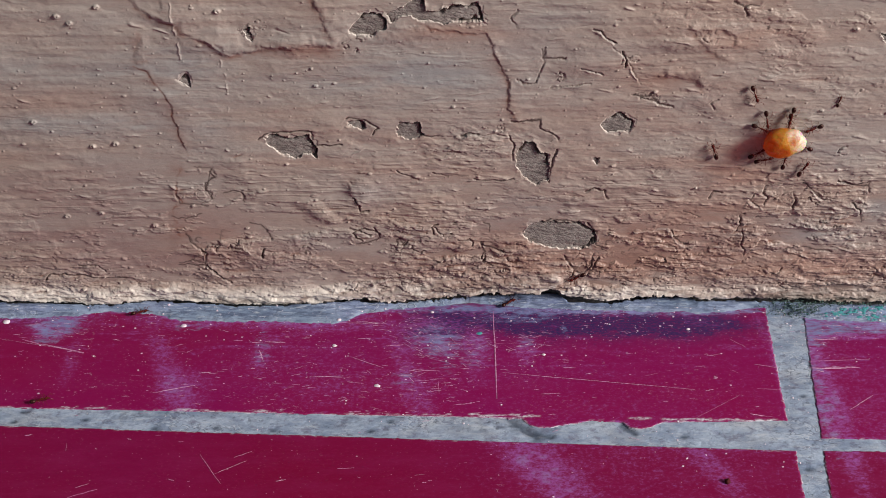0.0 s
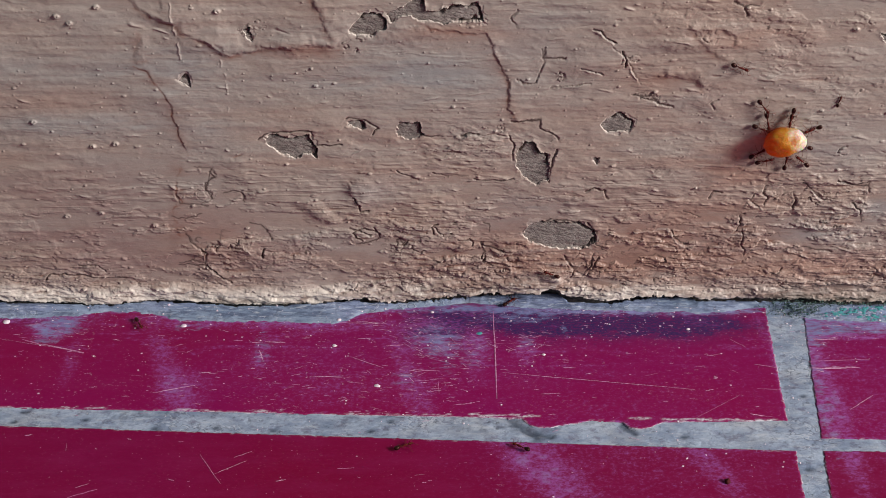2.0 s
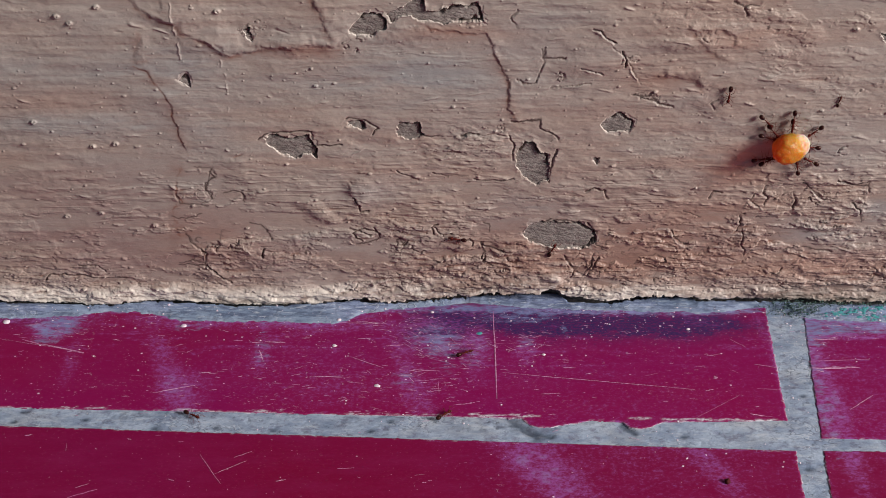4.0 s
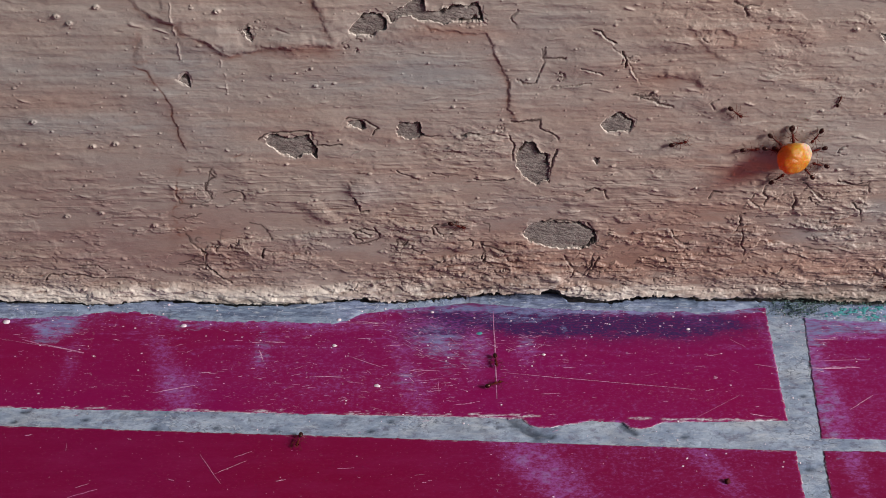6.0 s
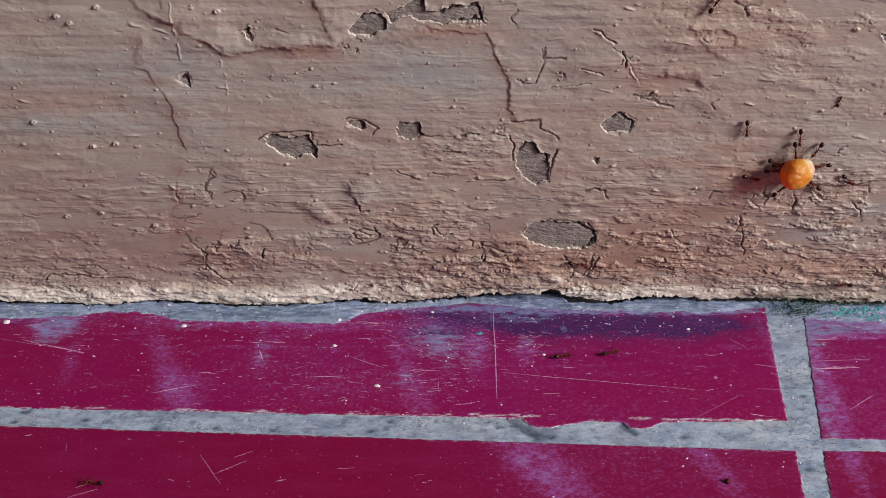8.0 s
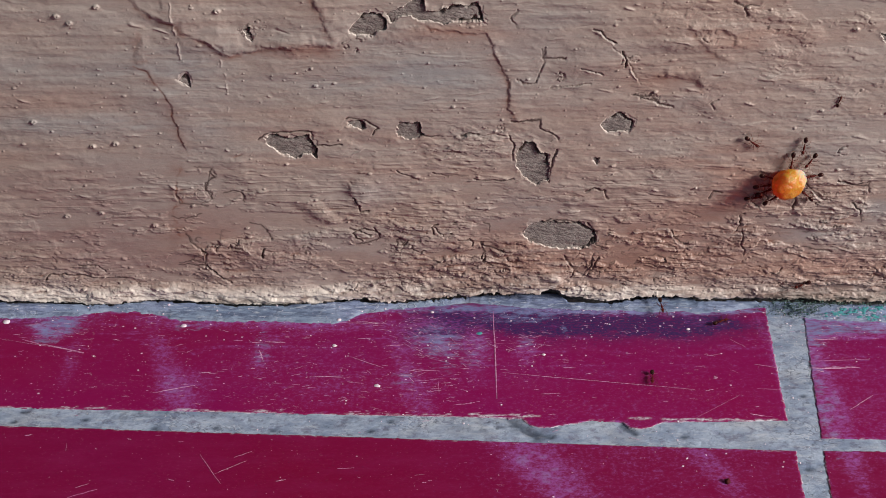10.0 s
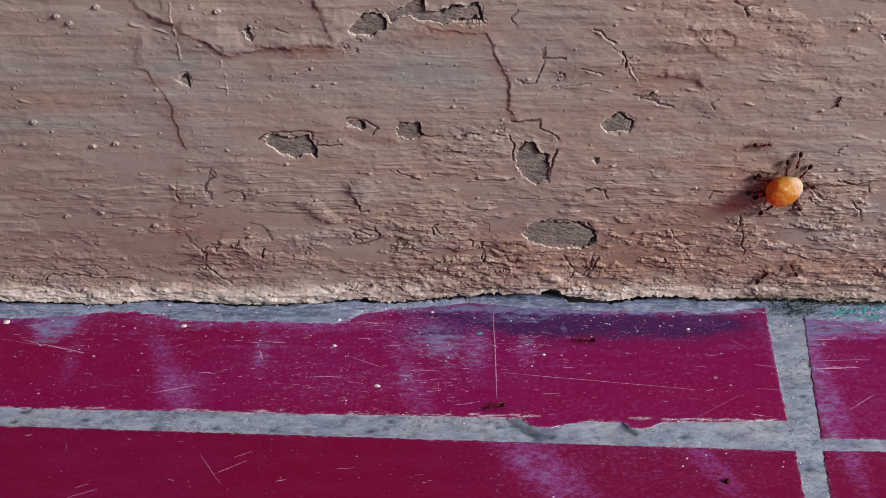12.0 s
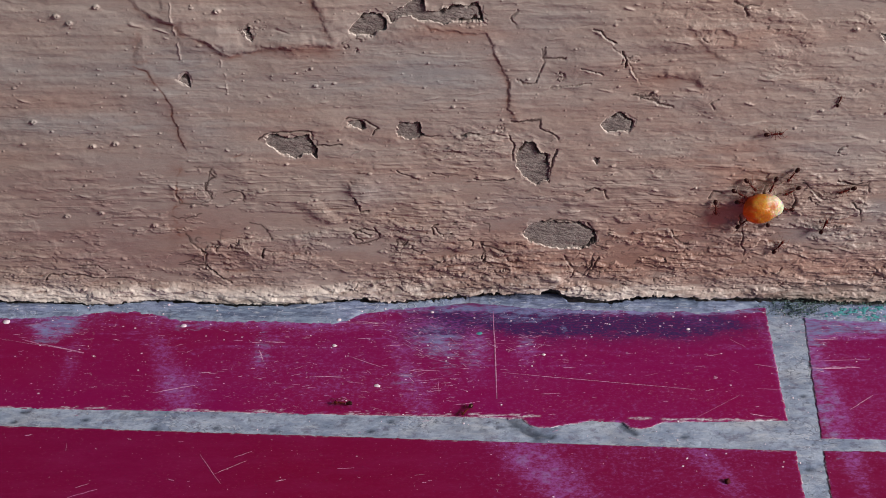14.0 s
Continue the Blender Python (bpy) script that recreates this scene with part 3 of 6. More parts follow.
split([(27.99, 12.15), (26.89, 13.64), (27.04, 15.86), (25.19, 17.08)], 0.4, 0.7, 0.45)
split([(55.23, 21.65), (55.61, 23.07), (54.87, 24.24), (55.15, 25.65)], 0.4, 0.5, 0.5)
split([(60.27, 21.17), (60.49, 22.83), (59.85, 24.48)], 0.4, 0.5, 0.5)
split([(65.34, 22.83), (63.6, 24.01), (62.79, 25.41)], 0.4, 0.7, 0.3)
split([(72.57, 25.65), (69.83, 25.88), (66.98, 26.81)], 0.42, 1.4, 0.35)
split([(72.72, 18.05), (71.55, 20.69), (70.27, 22.36)], 0.45, 0.8, 0.45)
split([(54.12, 21.29), (52.45, 22.83), (53.26, 24.01)], 0.35, 0.5, 0.2)
split([(50.89, 16.1), (51.87, 17.69), (51.2, 19.74), (52.15, 19.98)], 0.35, 0.5, 0.4)
split([(53.06, 10.9), (52.35, 14.01), (52.22, 16.47)], 0.12, 0.8, 0.2)
split([(42.8, 13.4), (40.69, 14.63), (39.51, 16.47)], 0.34)
split([(44.66, 18.89), (42.77, 19.98), (41.55, 20.45)], 0.32)
split([(47.51, 57.47), (46.92, 59.23), (45.24, 60)], 0.3, 0.6, 0.45)
split([(49.24, 59.62), (47.75, 59.62), (47.1, 59.23)], 0.25, 0.6, 0.35)
split([(-14.28, 14.01), (-15.7, 15.61), (-13.68, 16.83), (-11.44, 16.1), (-11.09, 14.63), (-13.3, 13.64), (-15.09, 13.4)], 0.3)
split([(-7.85, 13.15), (-8.13, 14.14), (-7.33, 14.63), (-6.74, 13.89), (-7.35, 13.15)], 0.3)
split([(-1.58, 15.61), (-1.97, 17.08), (-0.88, 17.81)], 0.32)
split([(8.29, 15.86), (8.06, 17.32), (7.26, 18.05)], 0.32)
split([(-71.35, 5.17), (-70.34, 6.33), (-68.07, 6.59), (-64.07, 6.33), (-60.11, 5.82), (-56.6, 5.56)], 0.4, 0.8, 0.3)
split([(-59.88, 7.36), (-61.94, 8.38), (-64.71, 8.63)], 0.3, 0.9, 0.2)

scarp([(-45.25, 21.82), (-45.7, 23.83), (-45.09, 26.51), (-44.55, 29.5)], 0.10, 1.0, 0.9, 1.4, 0.35)
scarp([(-45.67, 14.82), (-46.57, 17.26), (-46.48, 19.67), (-45.25, 21.82)], 0.12, 1.0, 0.8, 1.6, 0.4)
split([(-39.11, 23.0), (-42.12, 22.06), (-45.25, 21.82)], 0.12, 0.5, 0.12)
split([(-38.98, 29.04), (-40.1, 26.51), (-40.3, 24.65), (-39.5, 23.0)], 0.16, 0.4, 0.40)
split([(-41.79, 29.5), (-39.24, 29.27), (-38.41, 28.13)], 0.16, 0.4, 0.2)
split([(-44.81, 15.43), (-42.95, 12.59), (-41.74, 10.84), (-42.23, 8.06)], 0.12, 0.5, 0.2)
split([(-46.73, 9.08), (-44.47, 9.58), (-42.32, 9.08), (-40.24, 6.79), (-38.5, 4.99)], 0.16, 0.6, 0.25)
split([(15.77, 51.83), (16.03, 50.2), (19.26, 50.31)], 0.16, 0.5, 0.32)
split([(11.51, 58.77), (10.68, 57.21), (11.52, 55.83)], 0.20, 0.6, 0.15)
split([(33.63, 42.71), (35.19, 41.86), (37.27, 41.32)], 0.26, 0.5, 0.45)
split([(30.81, 43.56), (32.51, 42.92), (33.65, 42.5)], 0.26, 0.5, 0.30)
split([(28.53, 51.42), (29.2, 49.8), (28.94, 48.56)], 0.22, 0.4, 0.34)
split([(45.6, 23.0), (46.11, 24.41), (47.49, 24.18)], 0.2, 0.4, 0.36)
split([(61.02, 26.51), (62.74, 25.35), (64.59, 23.48)], 0.26, 0.5, 0.3)
split([(67.65, 26.97), (69.73, 26.05), (72.57, 26.28), (72.73, 24.41)], 0.26, 0.6, 0.4)
split([(63.19, 12.84), (65.25, 12.34), (68.32, 11.84)], 0.2, 0.5, 0.3)
split([(25.12, 17.74), (26.82, 15.8), (26.39, 13.33)], 0.2, 0.4, 0.42)
split([(15.3, 17.99), (17.28, 17.5), (18.7, 18.71), (21.16, 18.47), (24.12, 17.99)], 0.2, 0.4, 0.40)
split([(6.54, 13.58), (7.18, 11.59), (6.6, 10.09), (8.84, 8.32)], 0.2, 0.5, 0.36)
split([(26.74, 11.09), (26.11, 8.57), (25.23, 6.53)], 0.2, 0.5, 0.36)
split([(-1.81, 28.35), (0.57, 27.67), (4.4, 27.67)], 0.2, 0.5, 0.2)
split([(5.37, 26.97), (9.2, 26.74), (12.07, 27.2)], 0.2, 0.5, 0.28)
split([(-8.02, 28.58), (-6.12, 27.9), (-4.41, 26.97)], 0.2, 0.5, 0.18)
split([(-15.39, 23.0), (-14.38, 21.58), (-14.04, 20.15), (-12.87, 20.39)], 0.22, 0.5, 0.34)
split([(-16.13, 16.77), (-14.19, 16.04), (-12.74, 15.31)], 0.2, 0.4, 0.3)
split([(-11.99, 17.02), (-11.05, 15.55), (-11.48, 14.32)], 0.2, 0.4, 0.3)
split([(-7.52, 14.32), (-6.95, 13.09), (-6.14, 14.32)], 0.2, 0.4, 0.3)
split([(-1.38, 17.02), (-0.59, 15.8), (1.58, 15.55)], 0.2, 0.4, 0.25)

# small loose edges where the coat is worst
odds = (rough[::6, ::6] ** 2.4).ravel()
for k in rng.choice(odds.size, 240, replace=False, p=odds / odds.sum()):
    cx, cz = X[::6, ::6].ravel()[k], Z[::6, ::6].ravel()[k]
    r, a, b, wide = rng.uniform(0.25, 1.2), rng.uniform(0, 2 * math.pi), rng.uniform(1.0, 3.2), rng.uniform(1.2, 3.2)
    arc = [(cx + wide * r * math.cos(a + b * t) + rng.uniform(-0.2, 0.2), cz + r * math.sin(a + b * t) + rng.uniform(-0.2, 0.2)) for t in (0, 0.25, 0.5, 0.75, 1)]
    if 3.0 < cz:
        split(arc, rng.uniform(0.10, 0.28), rng.uniform(0.25, 0.9), rng.uniform(0.0, 0.16) if k % 20 else 0.25)

# crumbling patches
for (cx, cz), wide, count in zip([(29.77, 49.86), (32.63, 44.05), (34.6, 42.56), (-14.65, 53.31), (-30.61, 54.71), (-29.2, 55.7), (18.3, 46.56), (8.96, 37.16), (56.88, 23.66), (63.46, 23.66), (51.75, 17.08), (64.64, 16.47), (44.22, 14.01), (31.33, 14.01), (33.47, 12.15), (-22.31, 12.15), (-9.33, 13.4), (-40.12, 13.4), (39.06, 5.82), (25.74, 8.38)],
                                (0.9, 1.0, 1.0, 1.3, 1.0, 1.0, 1.2, 1.0, 1.3, 2.0, 1.2, 2.2, 2.0, 1.8, 1.8, 1.6, 1.6, 1.6, 2.0, 1.6), (9, 9, 8, 8, 7, 7, 5, 6, 7, 12, 6, 12, 9, 9, 9, 7, 7, 9, 9, 8)):
    for k in range(count):
        px, pz, r = cx + rng.normal(0, wide), cz + rng.normal(0, 0.55 * wide), rng.uniform(0.15, 0.5)
        a, b = rng.uniform(0, 2 * math.pi), rng.uniform(1.5, 4.0)
        arc = [(px + 1.6 * r * math.cos(a + b * t), pz + r * math.sin(a + b * t)) for t in (0, 0.3, 0.6, 1)]
        split(arc, rng.uniform(0.22, 0.42), rng.uniform(0.18, 0.35), rng.uniform(0.03, 0.22))

bare = np.zeros(X.shape, bool)
rim = np.zeros(X.shape)
under = np.zeros(X.shape, bool)
lip = np.zeros(X.shape)
trench = np.zeros(X.shape)


def peel(points, curl=0.42, ragged=1.0):
    """A place where the paint has come off: the coat ends in a curled edge and the render shows."""
    xs, zs = [p[0] for p in points], [p[1] for p in points]
    w = window(min(xs) - 4, max(xs) + 4, min(zs) - 4, max(zs) + 4)
    x, z = X[w] + 0.6 * ragged * (jx[w] - X[w]), Z[w] + 0.6 * ragged * (jz[w] - Z[w])
    x = x + 0.9 * ragged * (fbm(X[w] / 1.0, Z[w] / 1.0, 143, 3) - 0.5)
    z = z + 0.9 * ragged * (fbm(X[w] / 1.0, Z[w] / 1.0, 144, 3) - 0.5)
    d, _ = to_line(x, z, points + points[:1])
    d = d + 0.35 * (fbm(X[w] / 0.7, Z[w] / 0.7, 96, 2) - 0.5)
    hole = inside(x, z, points)
    bare[w] |= hole
    uneven = 0.3 + 1.3 * fbm(X[w] / 2.2, Z[w] / 2.2, 95, 2)
    near = np.exp(-np.clip(d, 0, None) / 0.9)
    coat[w] = coat[w] * (1 - near) + 0.86 * near
    ledge = ~hole & (d < 2.6 * np.clip(fbm(X[w] / 1.5, Z[w] / 1.1, 94, 3) - 0.50, 0, 1))
    coat[w] = np.where(ledge, 0.775 + 0.05 * vnoise(X[w] / 0.4, Z[w] / 0.4, 92), coat[w])
    under[w] |= ledge
    mx, mz = sum(xs) / len(xs), sum(zs) / len(zs)
    away = (0.55 * (X[w] - mx) + 0.85 * (Z[w] - mz)) / (np.hypot(X[w] - mx, Z[w] - mz) + 0.3)
    # pale undercoat edge, painted brighter on the side the light strikes
    rim[w] = np.maximum(rim[w], smooth(0.26, 0.08, d) * smooth(0.34, 0.52, fbm(X[w] / 1.5, Z[w] / 1.5, 98, 3)) * (0.15 + 0.85 * smooth(0.3, -0.2, away)))
    # groove sunk along the shaded upper-right edge to deepen its shadow
    trench[w] = np.maximum(trench[w], smooth(0.42, 0.15, d) * smooth(0.0, 0.35, away + 0.8 * (fbm(X[w] / 1.6, Z[w] / 1.6, 89, 2) - 0.5)))
    lip[w] = np.maximum(lip[w], np.where(hole | ledge, 0, (0.5 + 0.55 * np.clip(away + 0.2, 0, 1)) * 0.62 * curl * uneven * np.exp(-np.clip(d, 0, None) / 0.26)))


peel([(-29.65, 35.24), (-27.55, 35.69), (-24.76, 35.36), (-22.38, 35.91), (-21.84, 33.91), (-21.03, 33.24), (-21.04, 31.44), (-22.61, 32.12), (-25.21, 31.33), (-26.85, 32.35), (-28.29, 33.24)])
peel([(-15.12, 54.86), (-14.08, 56.25), (-12.43, 57.92), (-10.22, 58.31), (-8.85, 56.74), (-9.15, 55.36), (-11.4, 54.36), (-13.53, 54.56)], 0.3)
peel([(-8.99, 58.11), (-6.67, 59.28), (-4.19, 61.02), (-3.15, 61.02), (-2.82, 58.6), (-0.79, 58.7), (1.4, 59.67), (5.35, 59.86), (5.81, 58.5), (6.37, 56.64), (4.51, 57.03), (0.09, 56.54), (-4.59, 57.23), (-5.29, 57.92), (-7.42, 57.33), (-8.31, 56.74)], 0.5)
peel([(-15.83, 37.99), (-13.76, 38.54), (-12.31, 37.34), (-13.45, 36.79)], 0.3)
peel([(-7.25, 38.54), (-4.1, 38.1), (-3.18, 35.91), (-5.25, 35.24), (-7.5, 35.58)])
peel([(12.18, 29.86), (12.64, 33.24), (13.72, 34.58), (14.85, 34.47), (15.87, 32.57), (17.43, 31.67), (17.99, 29.86), (17.65, 26.87), (15.95, 26.06), (13.99, 27.1)], 0.5)
peel([(13.83, 15.44), (15.8, 17.88), (19.7, 18.36), (23.35, 18), (26.2, 16.42), (26.95, 14.21), (25.47, 12.48), (20.5, 12.48), (16.49, 13.22), (14.96, 14.09)], 0.45)
peel([(25.91, 37.66), (27.09, 39.4), (28.91, 39.84), (31.41, 38.75), (30.91, 37.01), (28.61, 36.57), (26.73, 36.68)], 0.35)
peel([(-42.61, 46.31), (-41.49, 47.35), (-40.64, 45.26), (-41.88, 45.58)], 0.35)
peel([(-31.24, 55.55), (-30.51, 55.75), (-30.19, 53.26), (-30.97, 53.56)], 0.35)
peel([(25.12, 31.33), (26.44, 31.44), (26.07, 29.86)], 0.35)
peel([(69.02, 54.76), (70.44, 54.36), (70.71, 52.96), (69.83, 53.36)], 0.3)

# the thick cream bead at the foot of the coat, broken away in places
FOOT = [(-84.19, 0.68), (-80.05, 0.94), (-64.82, 0.42), (-49.4, 1.07), (-37.24, 0.15), (-22.9, 0.42), (-16.72, 1.47), (-8.58, 0.94), (1.63, 1.86), (9.76, 2.52), (14.35, 2.39), (17.39, 2.65), (18.28, 3.17), (19.37, 3.69), (20.61, 3.3), (21.48, 2.26), (23.05, 1.34), (30.21, 1.07), (35.27, 1.6), (38.27, 2.26), (43.4, 1.86), (46.01, 1.34), (52.64, 1.34), (62.86, 1.21), (71.14, 0.55), (80.18, 0.28), (84.48, 0.28)]
foot = along(FOOT, X)
foot = foot + 1.1 * (fbm(X / 1.4, Z * 0 + 3.3, 81, 4, 0.7) - 0.5) + 0.45 * (fbm(X / 0.6, Z / 0.6, 80, 2) - 0.5)
rise = Z - foot
top = 3.1 + 1.3 * (fbm(X / 5, Z * 0, 82, 3) - 0.5) - 1.5 * smooth(25, 50, X)
ease = Z - along(FOOT, X) + 0.8 * (fbm(X / 1.6, Z / 0.8, 79, 4) - 0.5)
bead = smooth(top + 1.0, top - 1.2, ease)
coat += (0.62 + 0.55 * (fbm(X / 2.4, Z / 1.1, 83, 4) - 0.4)) * bead * (1 - 0.45 * smooth(30, 55, X))
worn = smooth(-18, -8, X) * smooth(24, 18, X) + smooth(56, 62, X)
cream = bead * smooth(0.34, 0.56, fbm(X / 2.5, Z / 0.7, 84, 3) + 0.10 * smooth(20, -30, X) - 0.26 * worn - 0.20 * smooth(20, 60, X))
cream = np.maximum(cream, 0.62 * smooth(2.9, 1.5, ease) * smooth(19, 23, X) * smooth(54, 44, X) * smooth(0.30, 0.46, fbm(X / 3, Z / 0.7, 78, 3)))
cream = np.maximum(cream, 0.25 * smooth(7, 3, ease) * smooth(0.45, 0.6, fbm(X / 3, Z / 0.8, 85, 3)))
cracks_and_grime = np.maximum(cracks_and_grime, 0.8 * np.clip(0.35 * worn + smooth(50, 62, X), 0, 1) * bead * smooth(0.42, 0.55, fbm(X / 2.0, Z / 1.0, 86, 3)))
coat += lip
coat = np.maximum(coat, 0.78 + 0.05 * fbm(X / 1.5, Z / 1.5, 99, 2))
off = bare | (rise < 0)
coat = np.where(off, -1.6, coat)


def soften(a, n):
    """A box average over 2n + 1 points each way."""
    for axis in (0, 1):
        pad = [(n + 1, n) if k == axis else (0, 0) for k in (0, 1)]
        c = np.cumsum(np.pad(a, pad, mode="edge"), axis)
        a = (np.take(c, range(2 * n + 1, c.shape[axis]), axis) - np.take(c, range(0, c.shape[axis] - 2 * n - 1), axis)) / (2 * n + 1)
    return a


# relief shading put into the colour: reddish dark hollows, pale crests
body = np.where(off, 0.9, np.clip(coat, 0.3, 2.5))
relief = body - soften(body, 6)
shade_patches = smooth(0.34, 0.62, fbm(X / 5, Z / 3, 141, 3) + 0.08 * low)
tint_amount = smooth(0.05, 0.18, -relief) * shade_patches * smooth(2.5, 5.0, ease)
crest_pale = np.maximum(crest_pale, 0.24 * smooth(0.07, 0.20, relief) * smooth(0.40, 0.60, fbm(X / 4, Z / 2, 142, 3)))


def tone(places, seed):
    """Soft streaky patches: each a place, its half sizes and its weight."""
    total = np.zeros(X.shape)
    for at, rx, rz, weight in places:
        (cx, cz), = at
        total += weight * np.exp(-(((X - cx) / rx) ** 2) - ((Z - cz) / rz) ** 2)
    return np.clip(total * (0.55 + 0.9 * smooth(0.28, 0.72, fbm(X / 12, Z / 2.2, seed, 4, 0.6))), 0, 0.9)


# the low, wide entries simply make the lower wall darker
pink = tone((([(-64.24, 23.24)], 24, 8, 0.55), ([(-63.07, 12.34)], 26, 8, 0.55), ([(-68.45, 42.28)], 12, 6, 0.2), ([(-36.21, 12.34)], 14, 7, 0.25), ([(66.87, 8.57)], 18, 6, 0.4), ([(36.75, 8.57)], 20, 4, 0.3), ([(0.0, 11.09)], 60, 7, 0.17), ([(-8.52, 4.73)], 40, 4, 0.22), ([(35.2, 25.58)], 22, 5, 0.16), ([(46.21, 13.58)], 42, 9, 0.34), ([(16.31, 17.26)], 20, 6, 0.15)), 131)
slate = tone((([(1.46, 46.49)], 22, 9, 0.28), ([(-52.97, 47.53)], 26, 14, 0.22), ([(-59.98, 37.75)], 20, 2.6, 0.45), ([(-40.71, 51.63)], 8, 7, 0.35), ([(-7.62, 47.53)], 18, 7, 0.45), ([(-13.87, 25.0)], 6, 4, 0.4), ([(17.08, 22.06)], 12, 3.5, 0.45), ([(41.77, 43.87)], 6, 5, 0.35),
              ([(65.55, 33.56)], 9, 6, 0.45), ([(56.04, 14.2)], 8, 2, 0.6), ([(64.85, 14.82)], 8, 3, 0.5), ([(75.17, 20.27)], 3, 3, 0.7), ([(-41.09, 40.14)], 8, 8, 0.3), ([(-61.86, 48.56)], 14, 3, 0.25), ([(17.33, 56.62)], 8, 6, 0.25)), 132)
# entry at (49.18, 29.04) is the kernel's reddish shadow, put into the paint
rust_and_shadow = tone((([(48.45, 34.67)], 34, 22, 0.30), ([(20.28, 34.67)], 20, 14, 0.16), ([(30.34, 13.58)], 26, 5, 0.45), ([(21.69, 8.57)], 18, 4, 0.35), ([(-61.02, 42.71)], 18, 2.6, 0.28), ([(-7.89, 34.67)], 18, 2.0, 0.45), ([(-20.09, 51.63)], 8, 2.5, 0.55), ([(-41.05, 13.58)], 8, 5, 0.4), ([(1.42, 54.64)], 10, 1.6, 0.5),
             ([(49.18, 29.04)], 9, 5, 0.4), ([(51.22, 54.64)], 10, 3, 0.3), ([(32.29, 47.53)], 8, 3, 0.3), ([(46.48, 19.67)], 10, 3, 0.35), ([(-5.16, 27.9)], 16, 3, 0.3), ([(-25.09, 30.18)], 16, 2, 0.3), ([(46.91, 7.55)], 36, 5, 0.75), ([(11.68, 7.3)], 16, 3, 0.3)), 133)
# real stains and the painted hollow shading share one mask
stain_shade = np.clip(stain_shade + 0.62 * tint_amount + 0.32 * (0.35 + 0.8 * rough) * (0.75 + 0.25 * smooth(-30, 5, X)) * smooth(36, 12, Z) * smooth(0.36, 0.66, fbm(X / 7, Z / 2, 87, 4)), 0, 1)


def coat_at(x, z):
    """How far the paint stands out from the wall there, in mm."""
    i, k = int(round((x - gx[0]) / STEP)), int(round((z - gz[0]) / STEP))
    if 1 < i < len(gx) - 2 and 1 < k < len(gz) - 2:
        return max(0.5, float(np.median(coat[k - 1:k + 2, i - 1:i + 2])))
    return 0.95


wall = part("wall_north", box(-0.562, 1.24, 2.2 * MM, 0.15, -0.03, 1.5), CEMENT, shade=False)
tagged(wall, "plastered wall under old flaking beige paint", "wall", kind="structure")
sx, sz = np.arange(-86, 86.01, 0.25), np.arange(-1.0, 66.01, 0.25)
SX, SZ = np.meshgrid(sx, sz)
ci, ck = np.clip(np.rint((sx - gx[0]) / STEP).astype(int), 0, len(gx) - 1), np.clip(np.rint((sz - gz[0]) / STEP).astype(int), 0, len(gz) - 1)
near_hole = np.zeros(SX.shape, bool)
open_ = bare[np.ix_(ck, ci)]
for di in range(-8, 9, 2):
    for dk in range(-8, 9, 2):
        near_hole |= np.roll(np.roll(open_, di, 1), dk, 0)
render_y = -0.66 - 0.22 * (fbm(SX / 2.5, SZ / 0.9, 101, 3) - 0.5) - 0.10 * (fbm(SX / 0.6, SZ / 0.4, 102, 2) - 0.5) + 1.4 * trench[np.ix_(ck, ci)]
sheet("cement_render", np.stack([SX, render_y, SZ], -1) * MM, len(sx), len(sz), CEMENT, wall, keep=near_hole & (SZ > along(FOOT, SX) + 1.2))
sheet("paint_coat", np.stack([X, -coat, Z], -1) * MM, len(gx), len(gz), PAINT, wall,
      {"stain_shade": stain_shade, "cracks_and_grime": cracks_and_grime, "cream": np.clip(np.maximum(np.maximum(cream, crest_pale), np.maximum(0.7 * rim, 0.30 * under)), 0, 1),
       "pink": pink, "slate": slate, "rust_and_shadow": rust_and_shadow}, keep=coat > -1.0)
# the plainer coat around it
for x0, x1, z0, z1 in ((-0.562, -0.0862, 0.0, 1.5), (0.0862, 1.2380, 0.0, 1.5), (-0.0862, 0.0862, 0.0662, 1.5)):
    part("paint_coat", box(x0, x1, -0.95 * MM, 2.1 * MM, z0, z1), PAINT, wall, shade=False)

# an unseen side wall, added to hold the window lamp that lights the place
def unseen_side_wall():
    bm = bmesh.new()
    y0, y1, z0, z1 = WINDOW.y - 0.25, WINDOW.y + 0.25, WINDOW.z - 0.27, WINDOW.z + 0.27
    for a, b, c, d in ((-1.10, 0.15, -0.03, z0), (-1.10, 0.15, z1, 1.5), (-1.10, y0, z0, z1), (y1, 0.15, z0, z1)):
        piece = box(1.2405, 1.36, a, b, c, d)
        me = bpy.data.meshes.new("piece")
        piece.to_mesh(me)
        piece.free()
        bm.from_mesh(me)
        bpy.data.meshes.remove(me)
    ob = part("wall_east", bm, PAINT, shade=False)
    tagged(ob, "plain painted side wall, unseen, added to hold the window lamp", "wall", kind="structure")
    frame_ = bmesh.new()
    for a, b, c, d in ((y0, y1, z0 - 0.03, z0), (y0, y1, z1, z1 + 0.03), (y0 - 0.03, y0, z0 - 0.03, z1 + 0.03), (y1, y1 + 0.03, z0 - 0.03, z1 + 0.03)):
        bmesh.ops.create_cube(frame_, size=1, matrix=Matrix.Translation((1.235, (a + b) / 2, (c + d) / 2)) @ Matrix.Diagonal((0.010, b - a, d - c, 1)))
    part("unseen_window_frame", frame_, WHITE, ob, "white painted frame, unseen, added around the window lamp", shade=False)


unseen_side_wall()

